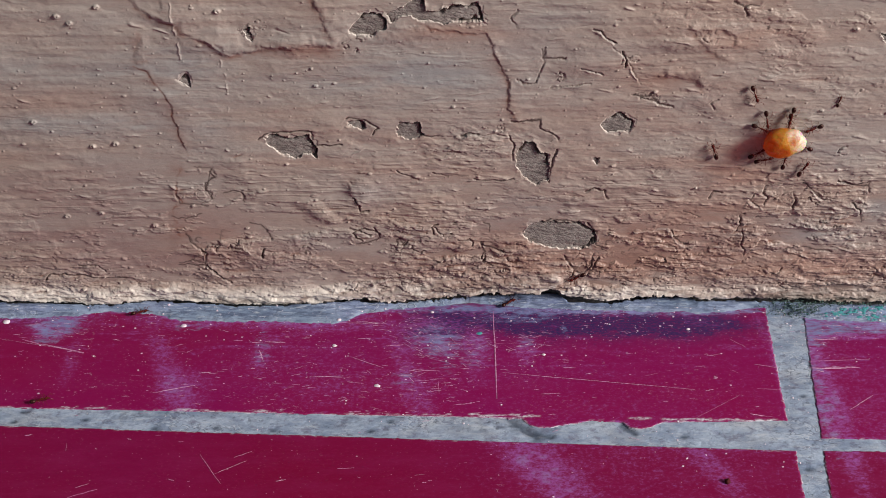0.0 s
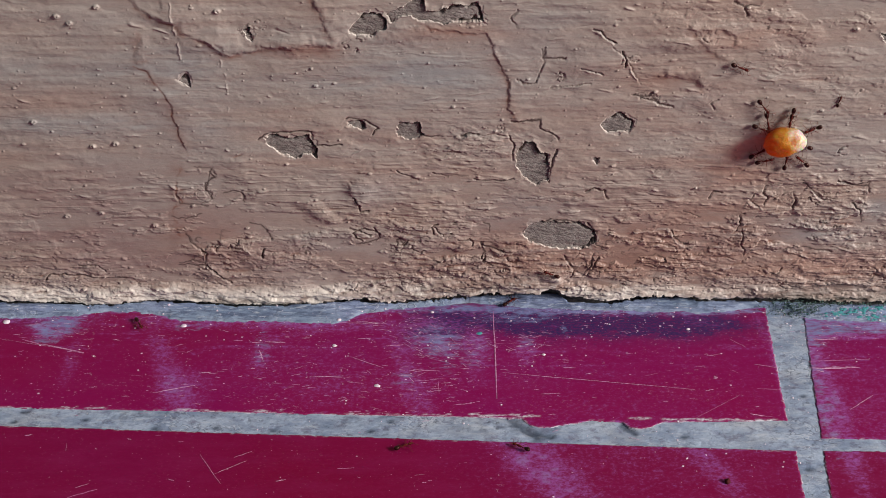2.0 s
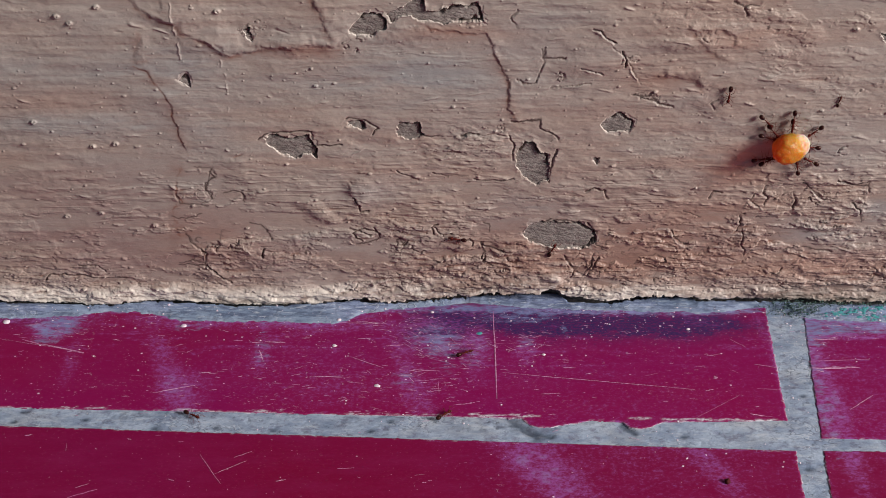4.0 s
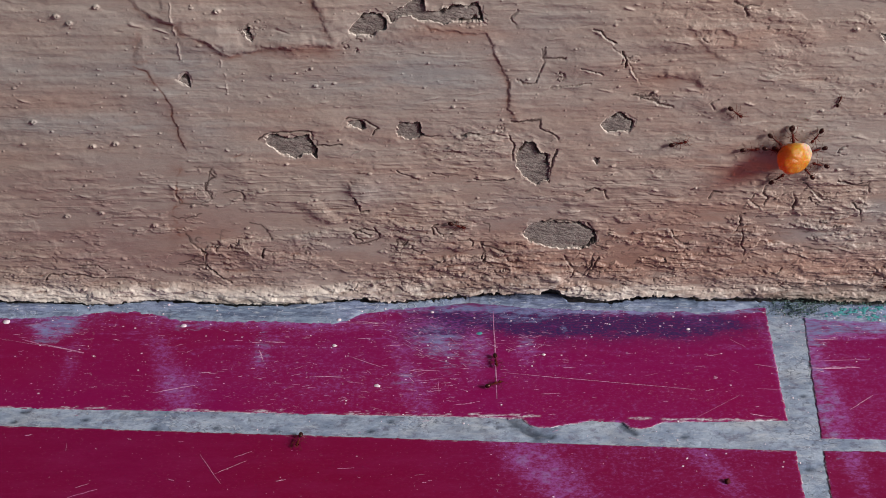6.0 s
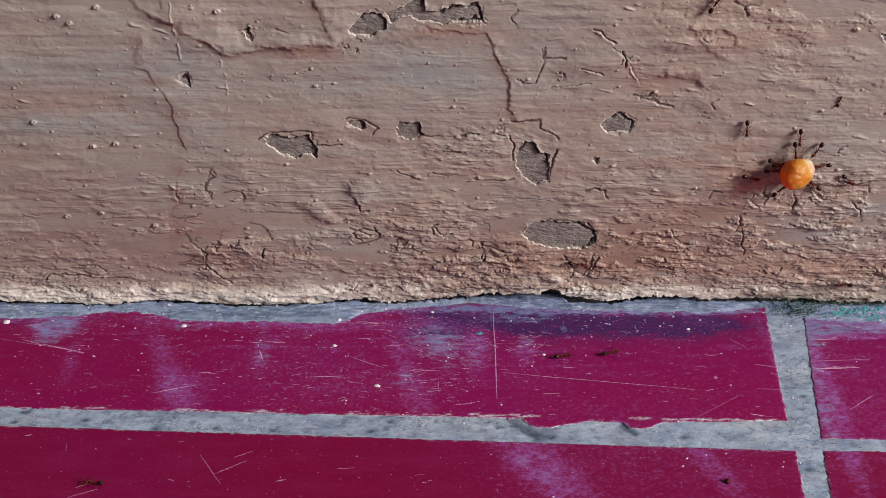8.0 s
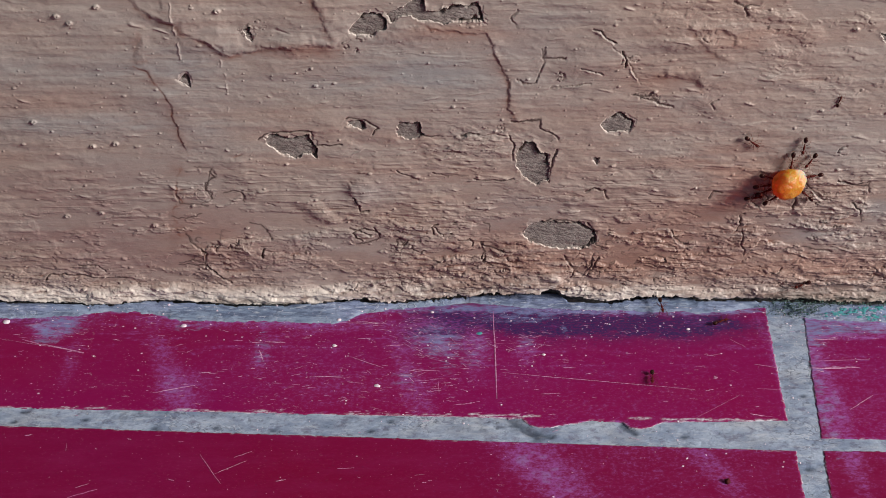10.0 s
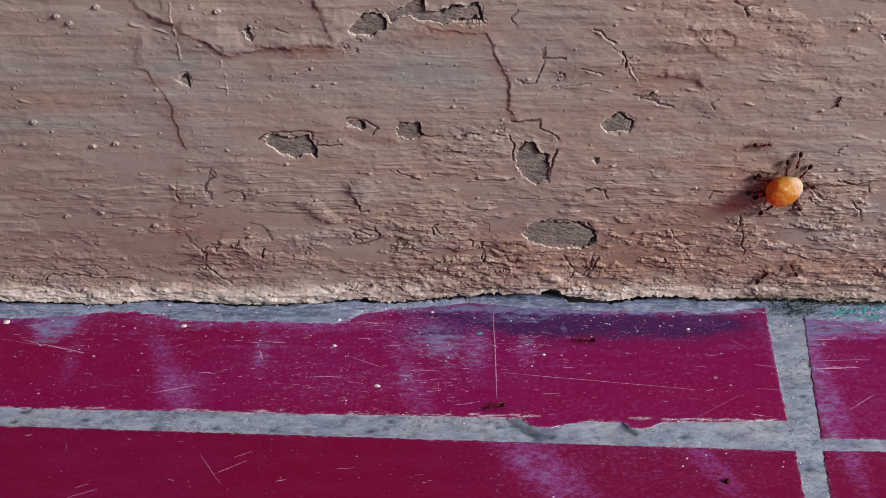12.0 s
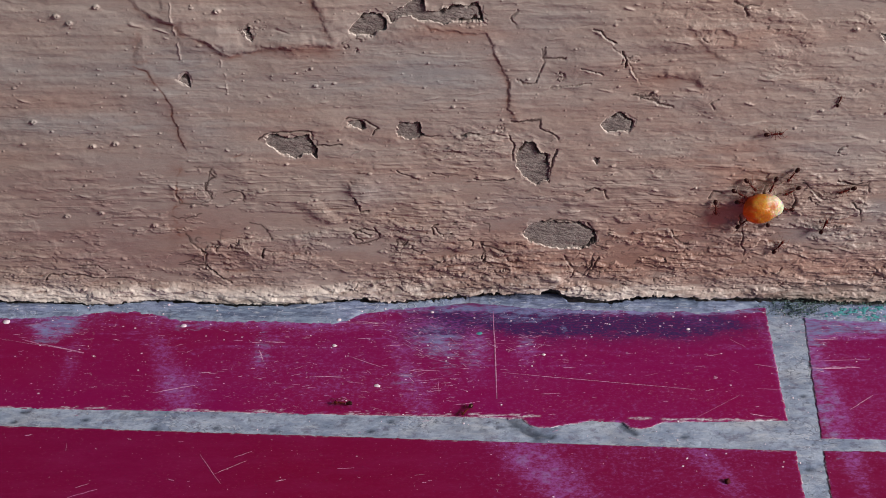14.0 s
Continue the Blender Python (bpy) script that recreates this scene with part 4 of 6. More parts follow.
# ---- the floor: crimson tiles in grey mortar ----
floor = part("floor", box(-0.562, 1.24, -1.10, 2.0 * MM, -0.05, -8 * MM), MORTAR, shade=False)
tagged(floor, "crimson glazed floor tiles in wide grey mortar joints", "floor", kind="structure")
FSTEP = 0.3
fx, fy = np.arange(-90, 90.01, FSTEP), np.arange(-58, 1.5, FSTEP)
FX, FY = np.meshgrid(fx, fy)
FRONT = [(-82.19, -5.71), (-79.2, -5.55), (-73.22, -5.24), (-66.21, -4.92), (-64.32, -4.29), (-60.41, -3.5), (-55.33, -3.5), (-50.04, -4.77), (-46.83, -5.87), (-38.69, -6.34), (-26.59, -6.49), (-19.52, -6.81), (-17.16, -5.87), (-14.62, -4.13), (-8.57, -2.7), (0.61, -1.57), (4.72, -0.77), (8.8, -1.57), (14.9, -2.38), (23.03, -2.86), (35.21, -3.34), (46.33, -3.82), (51.46, -3.5), (55.73, -2.38), (58.86, -2.06), (65.23, -5.71), (72.22, -6.03), (82.23, -6.34)]
front = along(FRONT, FX)
front = front + 0.6 * (fbm(FX / 2.5, FY * 0 + 1.7, 111, 4, 0.6) - 0.5) + 1.0 * (fbm(FX / 0.9, FY / 0.7, 110, 3, 0.6) - 0.5)
INNER = [(-84.15, -1.82), (-80.06, -1.82), (-64.68, -2.15), (-49.48, -1.5), (-37.09, -2.47), (-22.85, -2.15), (-16.78, -1.18), (-8.59, -1.5), (1.64, -0.37), (9.88, 0.61), (17.1, 0.94), (20.72, 1.1), (22.6, -1.34), (30.21, -1.99), (35.44, -0.85), (38.68, 0.45), (43.75, -0.04), (46.18, -1.02), (52.83, -1.02), (62.97, -1.5), (71, -2.15), (79.89, -2.47), (84.17, -2.47)]
inner = along(INNER, FX)
inner = inner + 1.0 * (fbm(FX / 1.1, FY * 0 + 5.1, 112, 4, 0.7) - 0.5)
bed = -0.10 + 0.14 * (fbm(FX / 3.0, FY / 1.3, 113, 5, 0.65) - 0.5) - 0.12 * smooth(0.68, 0.80, fbm(FX / 1.6, FY / 0.9, 114, 3))
bed = bed + smooth(front - 0.3, front + 0.5, FY) * (0.30 + 0.55 * smooth(front, inner, FY) * (0.4 + 1.2 * fbm(FX / 6, FY * 0 + 8.8, 116, 3)))
for (x_, y_), rx_, ry_, up_ in zip([(47.55, -32.36), (-7.78, -31.05), (-49.7, -29.59), (23.4, -34.7)], (6, 5, 6, 6), (0.6, 0.5, 0.6, 1.0), (0.12, 0.1, 0.15, 0.12)):
    bed = bed + up_ * np.exp(-(((FX - x_) / rx_) ** 2) - ((FY - y_) / ry_) ** 2) * (0.5 + fbm(FX / 1.5, FY / 0.8, 117, 3))
mortar_dark = np.zeros(FX.shape)
# diagonal marks, sunk and coloured dark
for a_, b_, w_ in zip([(10.92, -31.18), (29.12, -32.36), (12.95, -33.41)], [(14.97, -34.96), (30.95, -34.18), (17.44, -34.96)], (0.75, 0.55, 0.5)):
    d_, _ = to_line(FX, FY, [a_, b_])
    mark = np.exp(-((d_ + 0.5 * (fbm(FX / 1.2, FY / 0.8, 118, 3) - 0.5)) / w_) ** 2)
    mortar_dark = np.maximum(mortar_dark, 0.85 * mark)
    bed = bed - 0.35 * mark
for (x_, y_), rx_, ry_ in zip([(-50.49, -30.39), (7.91, -33.02), (-67.48, -29.19), (-16.97, -32.1)], (5.0, 6.0, 3.0, 3.0), (0.9, 1.2, 0.7, 0.8)):
    mortar_dark = mortar_dark + 0.6 * np.exp(-(((FX - x_) / rx_) ** 2) - ((FY - y_) / ry_) ** 2) * smooth(0.40, 0.60, fbm(FX / 1.3, FY / 0.7, 119, 4))
strip = smooth(front - 0.2, front + 0.6, FY)
mortar_dark = np.maximum(mortar_dark, strip * (0.35 + 0.45 * smooth(-20, 25, FX)) * smooth(0.44, 0.64, fbm(FX / 4.5, FY / 0.7, 120, 5, 0.6)))
# small pits, coloured dark as well as sunk
for x_, y_ in [(-69.34, -29.19), (-70.42, -31.57), (-47.07, -33.01), (-27.71, -33.53), (-11.83, -33.66), (-8.69, -31.44), (63.81, -16.9), (60.08, -25.39), (57.43, -42.2), (11.15, -32.36), (38.89, -34.95), (-58.7, -31.05), (-37.16, -32.88)]:
    hole = np.exp(-(((FX - x_) / 0.7) ** 2) - ((FY - y_) / 0.42) ** 2)
    mortar_dark, bed = np.maximum(mortar_dark, hole), bed - 0.25 * hole
bed = np.where(FY > inner, -5.0, bed)
tint = smooth(front - 1, front + 1.5, FY) * (0.35 + 0.5 * fbm(FX / 6, FY / 2, 115, 3))


def bed_at(x, y):
    i, k = int(round((x - fx[0]) / FSTEP)), int(round((y - fy[0]) / FSTEP))
    if 1 < i < len(fx) - 2 and 1 < k < len(fy) - 2:
        return max(0.0, float(bed[k, i]))
    return 0.0


sheet("mortar", np.stack([FX, FY, bed], -1) * MM, len(fx), len(fy), MORTAR, floor, {"tint": tint, "mortar_dark": np.clip(mortar_dark, 0, 1)})


def blob(x, y, cx, cy, rx, ry, lean=0.0):
    u, v = x - cx - lean * (y - cy), y - cy
    return np.exp(-(0.8 * ((u / rx) ** 2 + (v / ry) ** 2)) ** 1.8)


def shown_tile(corners, seed, slope, scuffed=0.25, lip=None):
    """A glazed tile between its corners: right, far, left, near in turn, its rim worn uneven, a line of chips along its lip."""
    xs, ys = [c[0] for c in corners], [c[1] for c in corners]
    ax = np.arange(max(min(xs), -92) - 0.5, min(max(xs), 92) + 0.5, 0.25)
    ay = np.arange(max(min(ys), -60) - 4.0, max(ys) + 4.0, 0.17)
    TX, TY = np.meshgrid(ax, ay)
    TY = TY + slope * TX
    wx = TX + 0.30 * (fbm(TX / 0.9, TY / 0.9, seed, 3) - 0.5)
    wy = TY + 0.24 * (fbm(TX / 0.9, TY / 0.9, seed + 1, 3) - 0.5)
    d, _ = to_line(wx, wy, corners + corners[:1])
    d = np.where(inside(wx, wy, corners), d, -d)
    d = np.minimum(d, along(INNER, TX) - 0.9 - TY)
    top = np.where(d > 0, 0.0, -1.0) - 0.08 * np.exp(-np.clip(d, 0, 9) / 0.15)
    top = top + 0.03 * (fbm(TX / 14, TY / 14, seed + 2, 2) - 0.5)
    haze = np.zeros(TX.shape)
    for b in SMEARS:
        haze += 1.25 * b[0] * blob(TX, TY, *b[1:])
    edge = smooth(0.35, 0.75, fbm(TX / 5, TY / 3, seed + 3, 3))
    haze += 0.55 * smooth(-11, -3, TY) * edge + 0.5 * np.exp(-np.clip(d, 0, 9) / 0.4) * edge
    haze += 0.5 * smooth(0.60, 0.72, fbm(TX / 6, TY / 1.2, seed + 4, 4)) * smooth(-26, -6, TY)
    lap = np.clip(along(FRONT, TX) - TY, 0, None)
    haze += (0.7 * np.exp(-lap / 0.5) + 0.28 * np.exp(-lap / 3.0)) * smooth(0.30, 0.65, fbm(TX / 4, TY / 1.0, seed + 9, 4))
    haze = np.clip(haze, 0, 1) * (0.25 + 1.1 * fbm(TX / 1.6, TY / 0.9, seed + 5, 4))
    chip = 0.8 * smooth(0.22, 0.06, d) * smooth(0.38, 0.58, fbm(TX / 4, TY / 4, seed + 7, 4))
    chip = np.maximum(chip, 0.6 * smooth(0.6, 0.1, d) * smooth(0.64, 0.72, fbm(TX / 0.9, TY / 0.4, seed + 8, 4)))
    if lip:
        from_lip = np.abs(wy - run(lip[0], lip[1], TX) - 0.02 + 0.9 * (fbm(TX / 1.1, TY / 0.6, seed + 13, 3) - 0.5))
        wide = smooth(0, 12, TX) * smooth(62, 40, TX)
        thin = 0.09 + 0.06 * wide
        crumbs = smooth(0.40, 0.56, fbm(TX / 2.5, TY / 0.8, seed + 11, 3) + 0.1 * wide) * smooth(0.40, 0.5, fbm(TX / 6, TY * 0 + 2.2, seed + 12, 3) + 0.06 * wide)
        chip = np.maximum(chip, 0.85 * smooth(thin + 0.18, thin - 0.10, from_lip) * crumbs)
    navy = np.zeros(TX.shape)
    for b in STAINS:
        navy += b[0] * np.exp(-(((TX - b[1]) / b[3]) ** 4) - ((TY - b[2]) / b[4]) ** 2)
    navy = np.clip(navy * (0.2 + 1.5 * fbm(TX / 5, TY / 1.8, seed + 6, 4, 0.6)), 0, 1)
    film = 0.75 * np.exp(-lap / 0.8) * smooth(0.25, 0.6, fbm(TX / 5, TY / 1.2, seed + 14, 3))
    for b in FILMS:
        film += b[0] * blob(TX, TY, *b[1:])
    film = np.clip(film * (0.45 + 0.9 * fbm(TX / 3, TY / 0.8, seed + 15, 4)), 0, 1)
    haze = haze * (1 - 0.35 * np.clip(navy, 0, 1))
    return sheet("tile", np.stack([TX, TY, top], -1) * MM, len(ax), len(ay), TILE, floor, {"haze": np.clip(haze, 0, 1), "navy": navy, "lime": film, "chip": chip, "scuff": np.full(TX.shape, scuffed)}, keep=d > 0)


SMEARS = []
STAINS = []
FILMS = [(weight, *at[0], rx, ry) for weight, at, rx, ry in (
    (1.1, [(-68.24, -7.12)], 4.5, 2.6), (0.6, [(-69.44, -10.65)], 3.0, 2.0), (0.9, [(-2.45, -2.54)], 16.0, 1.1), (1.0, [(22.01, -2.86)], 16.0, 1.0), (1.0, [(40.28, -3.5)], 16.0, 1.0), (0.7, [(13.76, -5.08)], 8.0, 1.6),
    (0.7, [(-1.39, -10.96)], 5.0, 4.0), (0.6, [(14.45, -11.71)], 2.2, 2.0), (0.55, [(6.27, -14.7)], 2.2, 4.0), (1.1, [(71.78, -7.89)], 12.0, 1.7), (0.9, [(65.43, -9.43)], 2.5, 4.0), (0.6, [(63.02, -24.01)], 1.8, 16.0), (0.7, [(-45.01, -7.89)], 2.2, 1.2),
    (0.5, [(-31.42, -13.22)], 1.5, 5.0), (0.45, [(0.59, -15.44)], 3.0, 5.0), (0.5, [(-6.61, -21.21)], 2.5, 2.5), (0.5, [(21.54, -9.43)], 0.6, 2.5))]
for weight, place, rx, ry, lean in (
        (0.8, [(-69.15, -7.59)], 4.0, 3.2, 0), (0.35, [(-64.11, -16.91)], 1.6, 6.0, 0), (0.42, [(-47.02, -19.07)], 2.2, 12.0, -0.42), (0.45, [(-44.04, -24.01)], 4.5, 5.0, -0.2),
        (0.45, [(-4.65, -24.01)], 2.2, 10.0, -0.3), (0.5, [(-0.9, -9.44)], 8.0, 5.0, 0), (0.45, [(5.99, -13.96)], 2.0, 6.0, 0),
        (0.65, [(16.64, -43.42)], 4.6, 8.5, -0.62), (0.35, [(43.11, -42.81)], 2.0, 7.0, -0.5), (0.8, [(63.5, -18.35)], 2.2, 24.0, -0.06), (0.35, [(58, -24.01)], 1.0, 20.0, -0.1),
        (0.6, [(71.28, -10.05)], 10.0, 1.1, 0), (0.55, [(73.16, -6.34)], 12.0, 1.5, 0), (0.35, [(-22.52, -7.12)], 20.0, 1.5, 0), (0.12, [(-27.42, -19.07)], 14.0, 9.0, 0), (0.14, [(-13.6, -25.39)], 12.0, 5.0, 0), (0.4, [(14.34, -13.96)], 1.8, 4.0, 0), (0.35, [(-31.67, -15.44)], 1.4, 4.0, 0),
        (0.16, [(34.74, -24.01)], 34.0, 16.0, 0), (0.18, [(32.39, -43.41)], 30.0, 12.0, 0), (0.12, [(-13.03, -16.9)], 30.0, 10.0, 0), (0.22, [(69.24, -22.62)], 9.0, 22.0, 0)):
    SMEARS.append((weight, *place[0], rx, ry, lean))
for weight, place, rx, ry in ((1.5, [(29.75, -6.9)], 25.0, 4.0), (1.2, [(14.77, -5.08)], 12.0, 3.5), (1.1, [(-1.41, -7.12)], 6.0, 5.0), (0.4, [(69.78, -7.9)], 8.0, 3.0), (0.4, [(-75.36, -4.77)], 8.0, 3.0)):
    STAINS.append((weight, *place[0], rx, ry))

left_pair = [(-73.36, -28.12), (56.5, -31.45), (-72.25, -32.36), (56.55, -37.88)]
(ax_, ay_), (bx_, by_), (cx_, cy_), (dx_, dy_) = left_pair


def run(p, q, x):
    return p[1] + (q[1] - p[1]) * (x - p[0]) / (q[0] - p[0])


SLOPE_FAR, SLOPE_NEAR = (by_ - ay_) / (bx_ - ax_), (dy_ - cy_) / (dx_ - cx_)
A_TOP, A_LOW, B_LOW = [(58.35, -2.06), (56.5, -31.45)], [(56.5, -38.13), (55.74, -49.31)], [(64.93, -4.77), (60.85, -35.6)]
D_TOP, D_LOW = [(60.56, -38.13), (59.46, -49.31)], [(71.35, -35.85), (70.63, -38.63)]
shown_tile([A_TOP[1], (A_TOP[0][0] + 0.1, 0.0), (-142, 0.0), (-142, run(left_pair[0], left_pair[1], -142)),
            *[(12.6, -30.92), (13.82, -32.36), (15.44, -33.15), (17.56, -33.02), (20.37, -32.36), (24.12, -31.58), (29.18, -31.84), (30.34, -33.02), (31.77, -33.41), (33.84, -33.02), (36.1, -31.84)]], 201,
           SLOPE_FAR, 1.0, (left_pair[0], left_pair[1]))
shown_tile([(140, D_LOW[0][1] - 1.0), (140, 0.0), (B_LOW[0][0] + 0.1, 0.0), B_LOW[1]], 211, SLOPE_FAR, 0.8)
shown_tile([A_LOW[1], A_LOW[0], (-142, run(left_pair[2], left_pair[3], -142)), (-142, -62)], 221, SLOPE_NEAR)
shown_tile([(140, -62), (140, D_LOW[1][1] - 1.0), D_TOP[0], D_TOP[1]], 231, SLOPE_NEAR)

# whole tiles farther out
for i in range(-3, 6):
    for k in range(0, 6):
        x0, y1 = 0.0600 + 0.2055 * i, -0.0600 - 0.2055 * k
        if y1 - 0.2 > -1.10 and -0.562 < x0 and x0 + 0.2 < 1.24:
            part("tile", box(x0, x0 + 0.2, y1 - 0.2, y1 - 0.004, -7.5 * MM, -0.05 * MM, 0.6 * MM), TILE, floor, shade=False)
for x0, x1 in ((-0.5565, -0.3510), (-0.3465, -0.1455), (0.1425, 0.342), (0.3475, 0.5475), (0.553, 0.753), (0.7585, 0.9585), (0.964, 1.235)):
    part("tile", box(x0, x1, -0.032, -0.004, -7.5 * MM, -0.05 * MM, 0.6 * MM), TILE, floor, shade=False)
    part("tile", box(x0, x1, -0.0625, -0.037, -7.5 * MM, -0.05 * MM, 0.6 * MM), TILE, floor, shade=False)


# ---- marks on the tiles ----
def ribbon(bm, points, half, height=0.03):
    last = None
    n = len(points)
    for i, (x, y) in enumerate(points):
        a, b = points[max(i - 1, 0)], points[min(i + 1, n - 1)]
        dx, dy = b[0] - a[0], b[1] - a[1]
        m = math.hypot(dx, dy) or 1
        w = half * (0.35 + 0.65 * math.sin(math.pi * (i + 0.5) / n))
        pair = [bm.verts.new(((x - dy / m * w) * MM, (y + dx / m * w) * MM, height * MM)), bm.verts.new((x * MM, y * MM, (height + 0.02) * MM)), bm.verts.new(((x + dy / m * w) * MM, (y - dx / m * w) * MM, height * MM))]
        if last:
            for k in (0, 1):
                bm.faces.new((last[k], last[k + 1], pair[k + 1], pair[k]))
        last = pair


def scratch_marks():
    bm = bmesh.new()
    r = random.Random(8)

    def stroke(a, b, half, bow=0.0):
        pts = []
        for i in range(9):
            t = i / 8
            pts.append((a[0] + (b[0] - a[0]) * t + bow * math.sin(math.pi * t) + r.uniform(-0.05, 0.05), a[1] + (b[1] - a[1]) * t + r.uniform(-0.05, 0.05)))
        ribbon(bm, pts, half)

    for (a, b), half in (
            ([(9.05, -3.5), (9.04, -26.22)], 0.10), ([(-48.65, -24.84), (-41.74, -22.9)], 0.09), ([(-38.67, -39.13), (-34.6, -45.45)], 0.05), ([(-35.93, -43.42), (-31.14, -40.49)], 0.035),
            ([(-33.11, -39.75), (-30.48, -38.38)], 0.05), ([(-57.7, -48.27), (-53.54, -46.51)], 0.08), ([(-57.09, -46.28), (-55.01, -45.33)], 0.05), ([(41.52, -30.79), (49.71, -25.26)], 0.035),
            ([(10.21, -19.79), (42.34, -24.01)], 0.04), ([(-16.02, -15.73), (-10.06, -18.64)], 0.05), ([(-23.41, -20.93), (-16.9, -20.65)], 0.05), ([(53.47, -17.63), (57.63, -18.64)], 0.05),
            ([(51.65, -30.12), (54.52, -30.65)], 0.05), ([(62.84, -16.91), (73.69, -16.32)], 0.05), ([(67.3, -28.79), (71.89, -25.39)], 0.05), ([(-0.86, -21.92), (-0.66, -24.98)], 0.06),
            ([(-5.21, -19.07), (-0.58, -19.36)], 0.05), ([(-77.81, -10.96), (-63.21, -14.26)], 0.025), ([(50.22, -10.96), (52.79, -13.22)], 0.05), ([(52.83, -23.74), (56.95, -24.01)], 0.05)):
        stroke(a, b, 1.05 * half)
    for a, b in ([(-19.54, -6.5), (-9.46, -6.81)], [(-34.05, -11.72), (-27.59, -12.02)], [(-32.59, -11.56), (-30.62, -18.07)], [(63.34, -19.07), (65.37, -19.5)], [(45.67, -20.93), (46.82, -20.93)], [(62.5, -18.5), (73.66, -18.35)], [(65.04, -11.26), (70.07, -10.96)],
                 [(50.31, -29.86), (52.97, -30.52)], [(1.03, -27.85), (6.2, -27.03)], [(-8.11, -19.07), (-0.39, -19.22)], [(-75.9, -10.66), (-61.06, -15.15)], [(-10.26, -12.77), (-6.81, -12.47)]):
        for k in range(3):
            u, v = sorted((r.random(), r.random()))
            stroke((a[0] + (b[0] - a[0]) * u, a[1] + (b[1] - a[1]) * u + r.gauss(0, 0.12)), (a[0] + (b[0] - a[0]) * v, a[1] + (b[1] - a[1]) * v + r.gauss(0, 0.12)), r.uniform(0.05, 0.12))
    for k in range(430):
        x, y = r.uniform(-76, 78), -r.uniform(3, 50)
        if k % 4:
            x, y = r.gauss(-14, 32), -r.uniform(3, 30)
        if not (-88 < x < 52):
            continue
        if k % 9 == 0:
            t, length, half = r.gauss(0, 0.5), r.uniform(1.0, 2.6), r.uniform(0.02, 0.045)
        else:
            t, length, half = r.gauss(0, 0.16), 0.25 + r.expovariate(2.2), r.uniform(0.02, 0.07)
        stroke((x, y), (x + length * math.cos(t), y + length * math.sin(t)), half, r.uniform(-0.1, 0.1))
    for cx, cy, wide, deep, lean, count in ((*[(-0.89, -10.96)][0], 6.0, 4.0, -0.65, 80), (*[(-2.31, -19.79)][0], 6.0, 5.0, -0.1, 60), (*[(-26.96, -24.01)][0], 6.0, 3.0, 0.2, 24), (*[(-68.23, -9.44)][0], 5.0, 3.0, -0.2, 30), (*[(14.42, -12.47)][0], 2.5, 2.5, 0.3, 24), (*[(70.07, -10.96)][0], 7.0, 4.0, 0.0, 40)):
        for k in range(count):
            x, y, t, length = r.gauss(cx, wide), r.gauss(cy, deep), lean + r.gauss(0, 0.18), r.uniform(0.4, 1.8)
            if y < -2.5:
                stroke((x, y), (x + length * math.cos(t), y + length * math.sin(t)), r.uniform(0.015, 0.055))
    ob = part("scratch_marks", bm, SCRATCH)
    return tagged(ob, "fine pale scratches across the crimson tiles", "scratches", kind="stuff")


def drop(bm, x, y, r, rnd, z=0.0, flat=0.35):
    """A low rounded fleck with an uneven rim."""
    ring, lower = [], []
    n = 7
    for i in range(n):
        a = 2 * math.pi * i / n
        q = r * rnd.uniform(0.7, 1.2)
        lower.append(bm.verts.new(((x + 1.3 * q * math.cos(a)) * MM, (y + q * math.sin(a)) * MM, (z - 0.05) * MM)))
        ring.append(bm.verts.new(((x + 0.8 * q * math.cos(a)) * MM, (y + 0.6 * q * math.sin(a)) * MM, (z + r * flat) * MM)))
    for i in range(n):
        bm.faces.new((lower[i], lower[(i + 1) % n], ring[(i + 1) % n], ring[i]))
    bm.faces.new(ring)


# where the spatter lies thickest: place and spread
SPATTER = [(at, wide, deep) for at, wide, deep in zip([(34.83, -6.65), (21.6, -8.67), (-2.41, -7.12), (-36.12, -10.96), (68.72, -12.47), (-13.67, -24.01), (43.8, -38.5)], (9.0, 8.0, 10.0, 14.0, 6.0, 10.0, 8.0), (1.6, 2.6, 3.0, 4.0, 4.0, 4.0, 3.0))]


def paint_specks():
    bm = bmesh.new()
    rnd = random.Random(3)
    for k in range(820):
        x = rnd.uniform(-78, 80)
        y = -rnd.uniform(2, 49) if k % 3 == 0 else -2.5 - rnd.expovariate(0.16)
        if y < -50:
            continue
        r = rnd.uniform(0.035, 0.09) if rnd.random() < 0.88 else rnd.uniform(0.10, 0.20)
        drop(bm, x, y, r, rnd, bed_at(x, y))
    for k in range(150):
        (cx, cy), wide, deep = rnd.choice(SPATTER)
        x, y = rnd.gauss(cx, wide), min(rnd.gauss(cy, deep), -2.8)
        drop(bm, x, y, rnd.uniform(0.05, 0.10) if k % 4 else rnd.uniform(0.10, 0.19), rnd, bed_at(x, y))
    ob = part("paint_specks", bm, WHITE)
    tagged(ob, "tiny white paint specks spattered over the tiles", "paint specks", kind="stuff")
    for (x, y), r in zip([(-77.8, -6.34), (-1.93, -3.66), (-49.41, -2.38), (-18.94, -12.77), (17.42, -15.15), (-11.05, -23.04), (-46.09, -7.43), (-18.56, -6.03), (43.45, -8.36)], (0.55, 0.3, 0.28, 0.36, 0.3, 0.42, 0.5, 0.36, 0.32)):
        bm = bmesh.new()
        drop(bm, x, y, r, rnd, bed_at(x, y) + 0.05, 0.35)
        ob = part("paint_drop", bm, WHITE)
        tagged(ob, "dried drop of white paint on the floor", "paint drop", group="paint drops")


scratch_marks()
paint_specks()


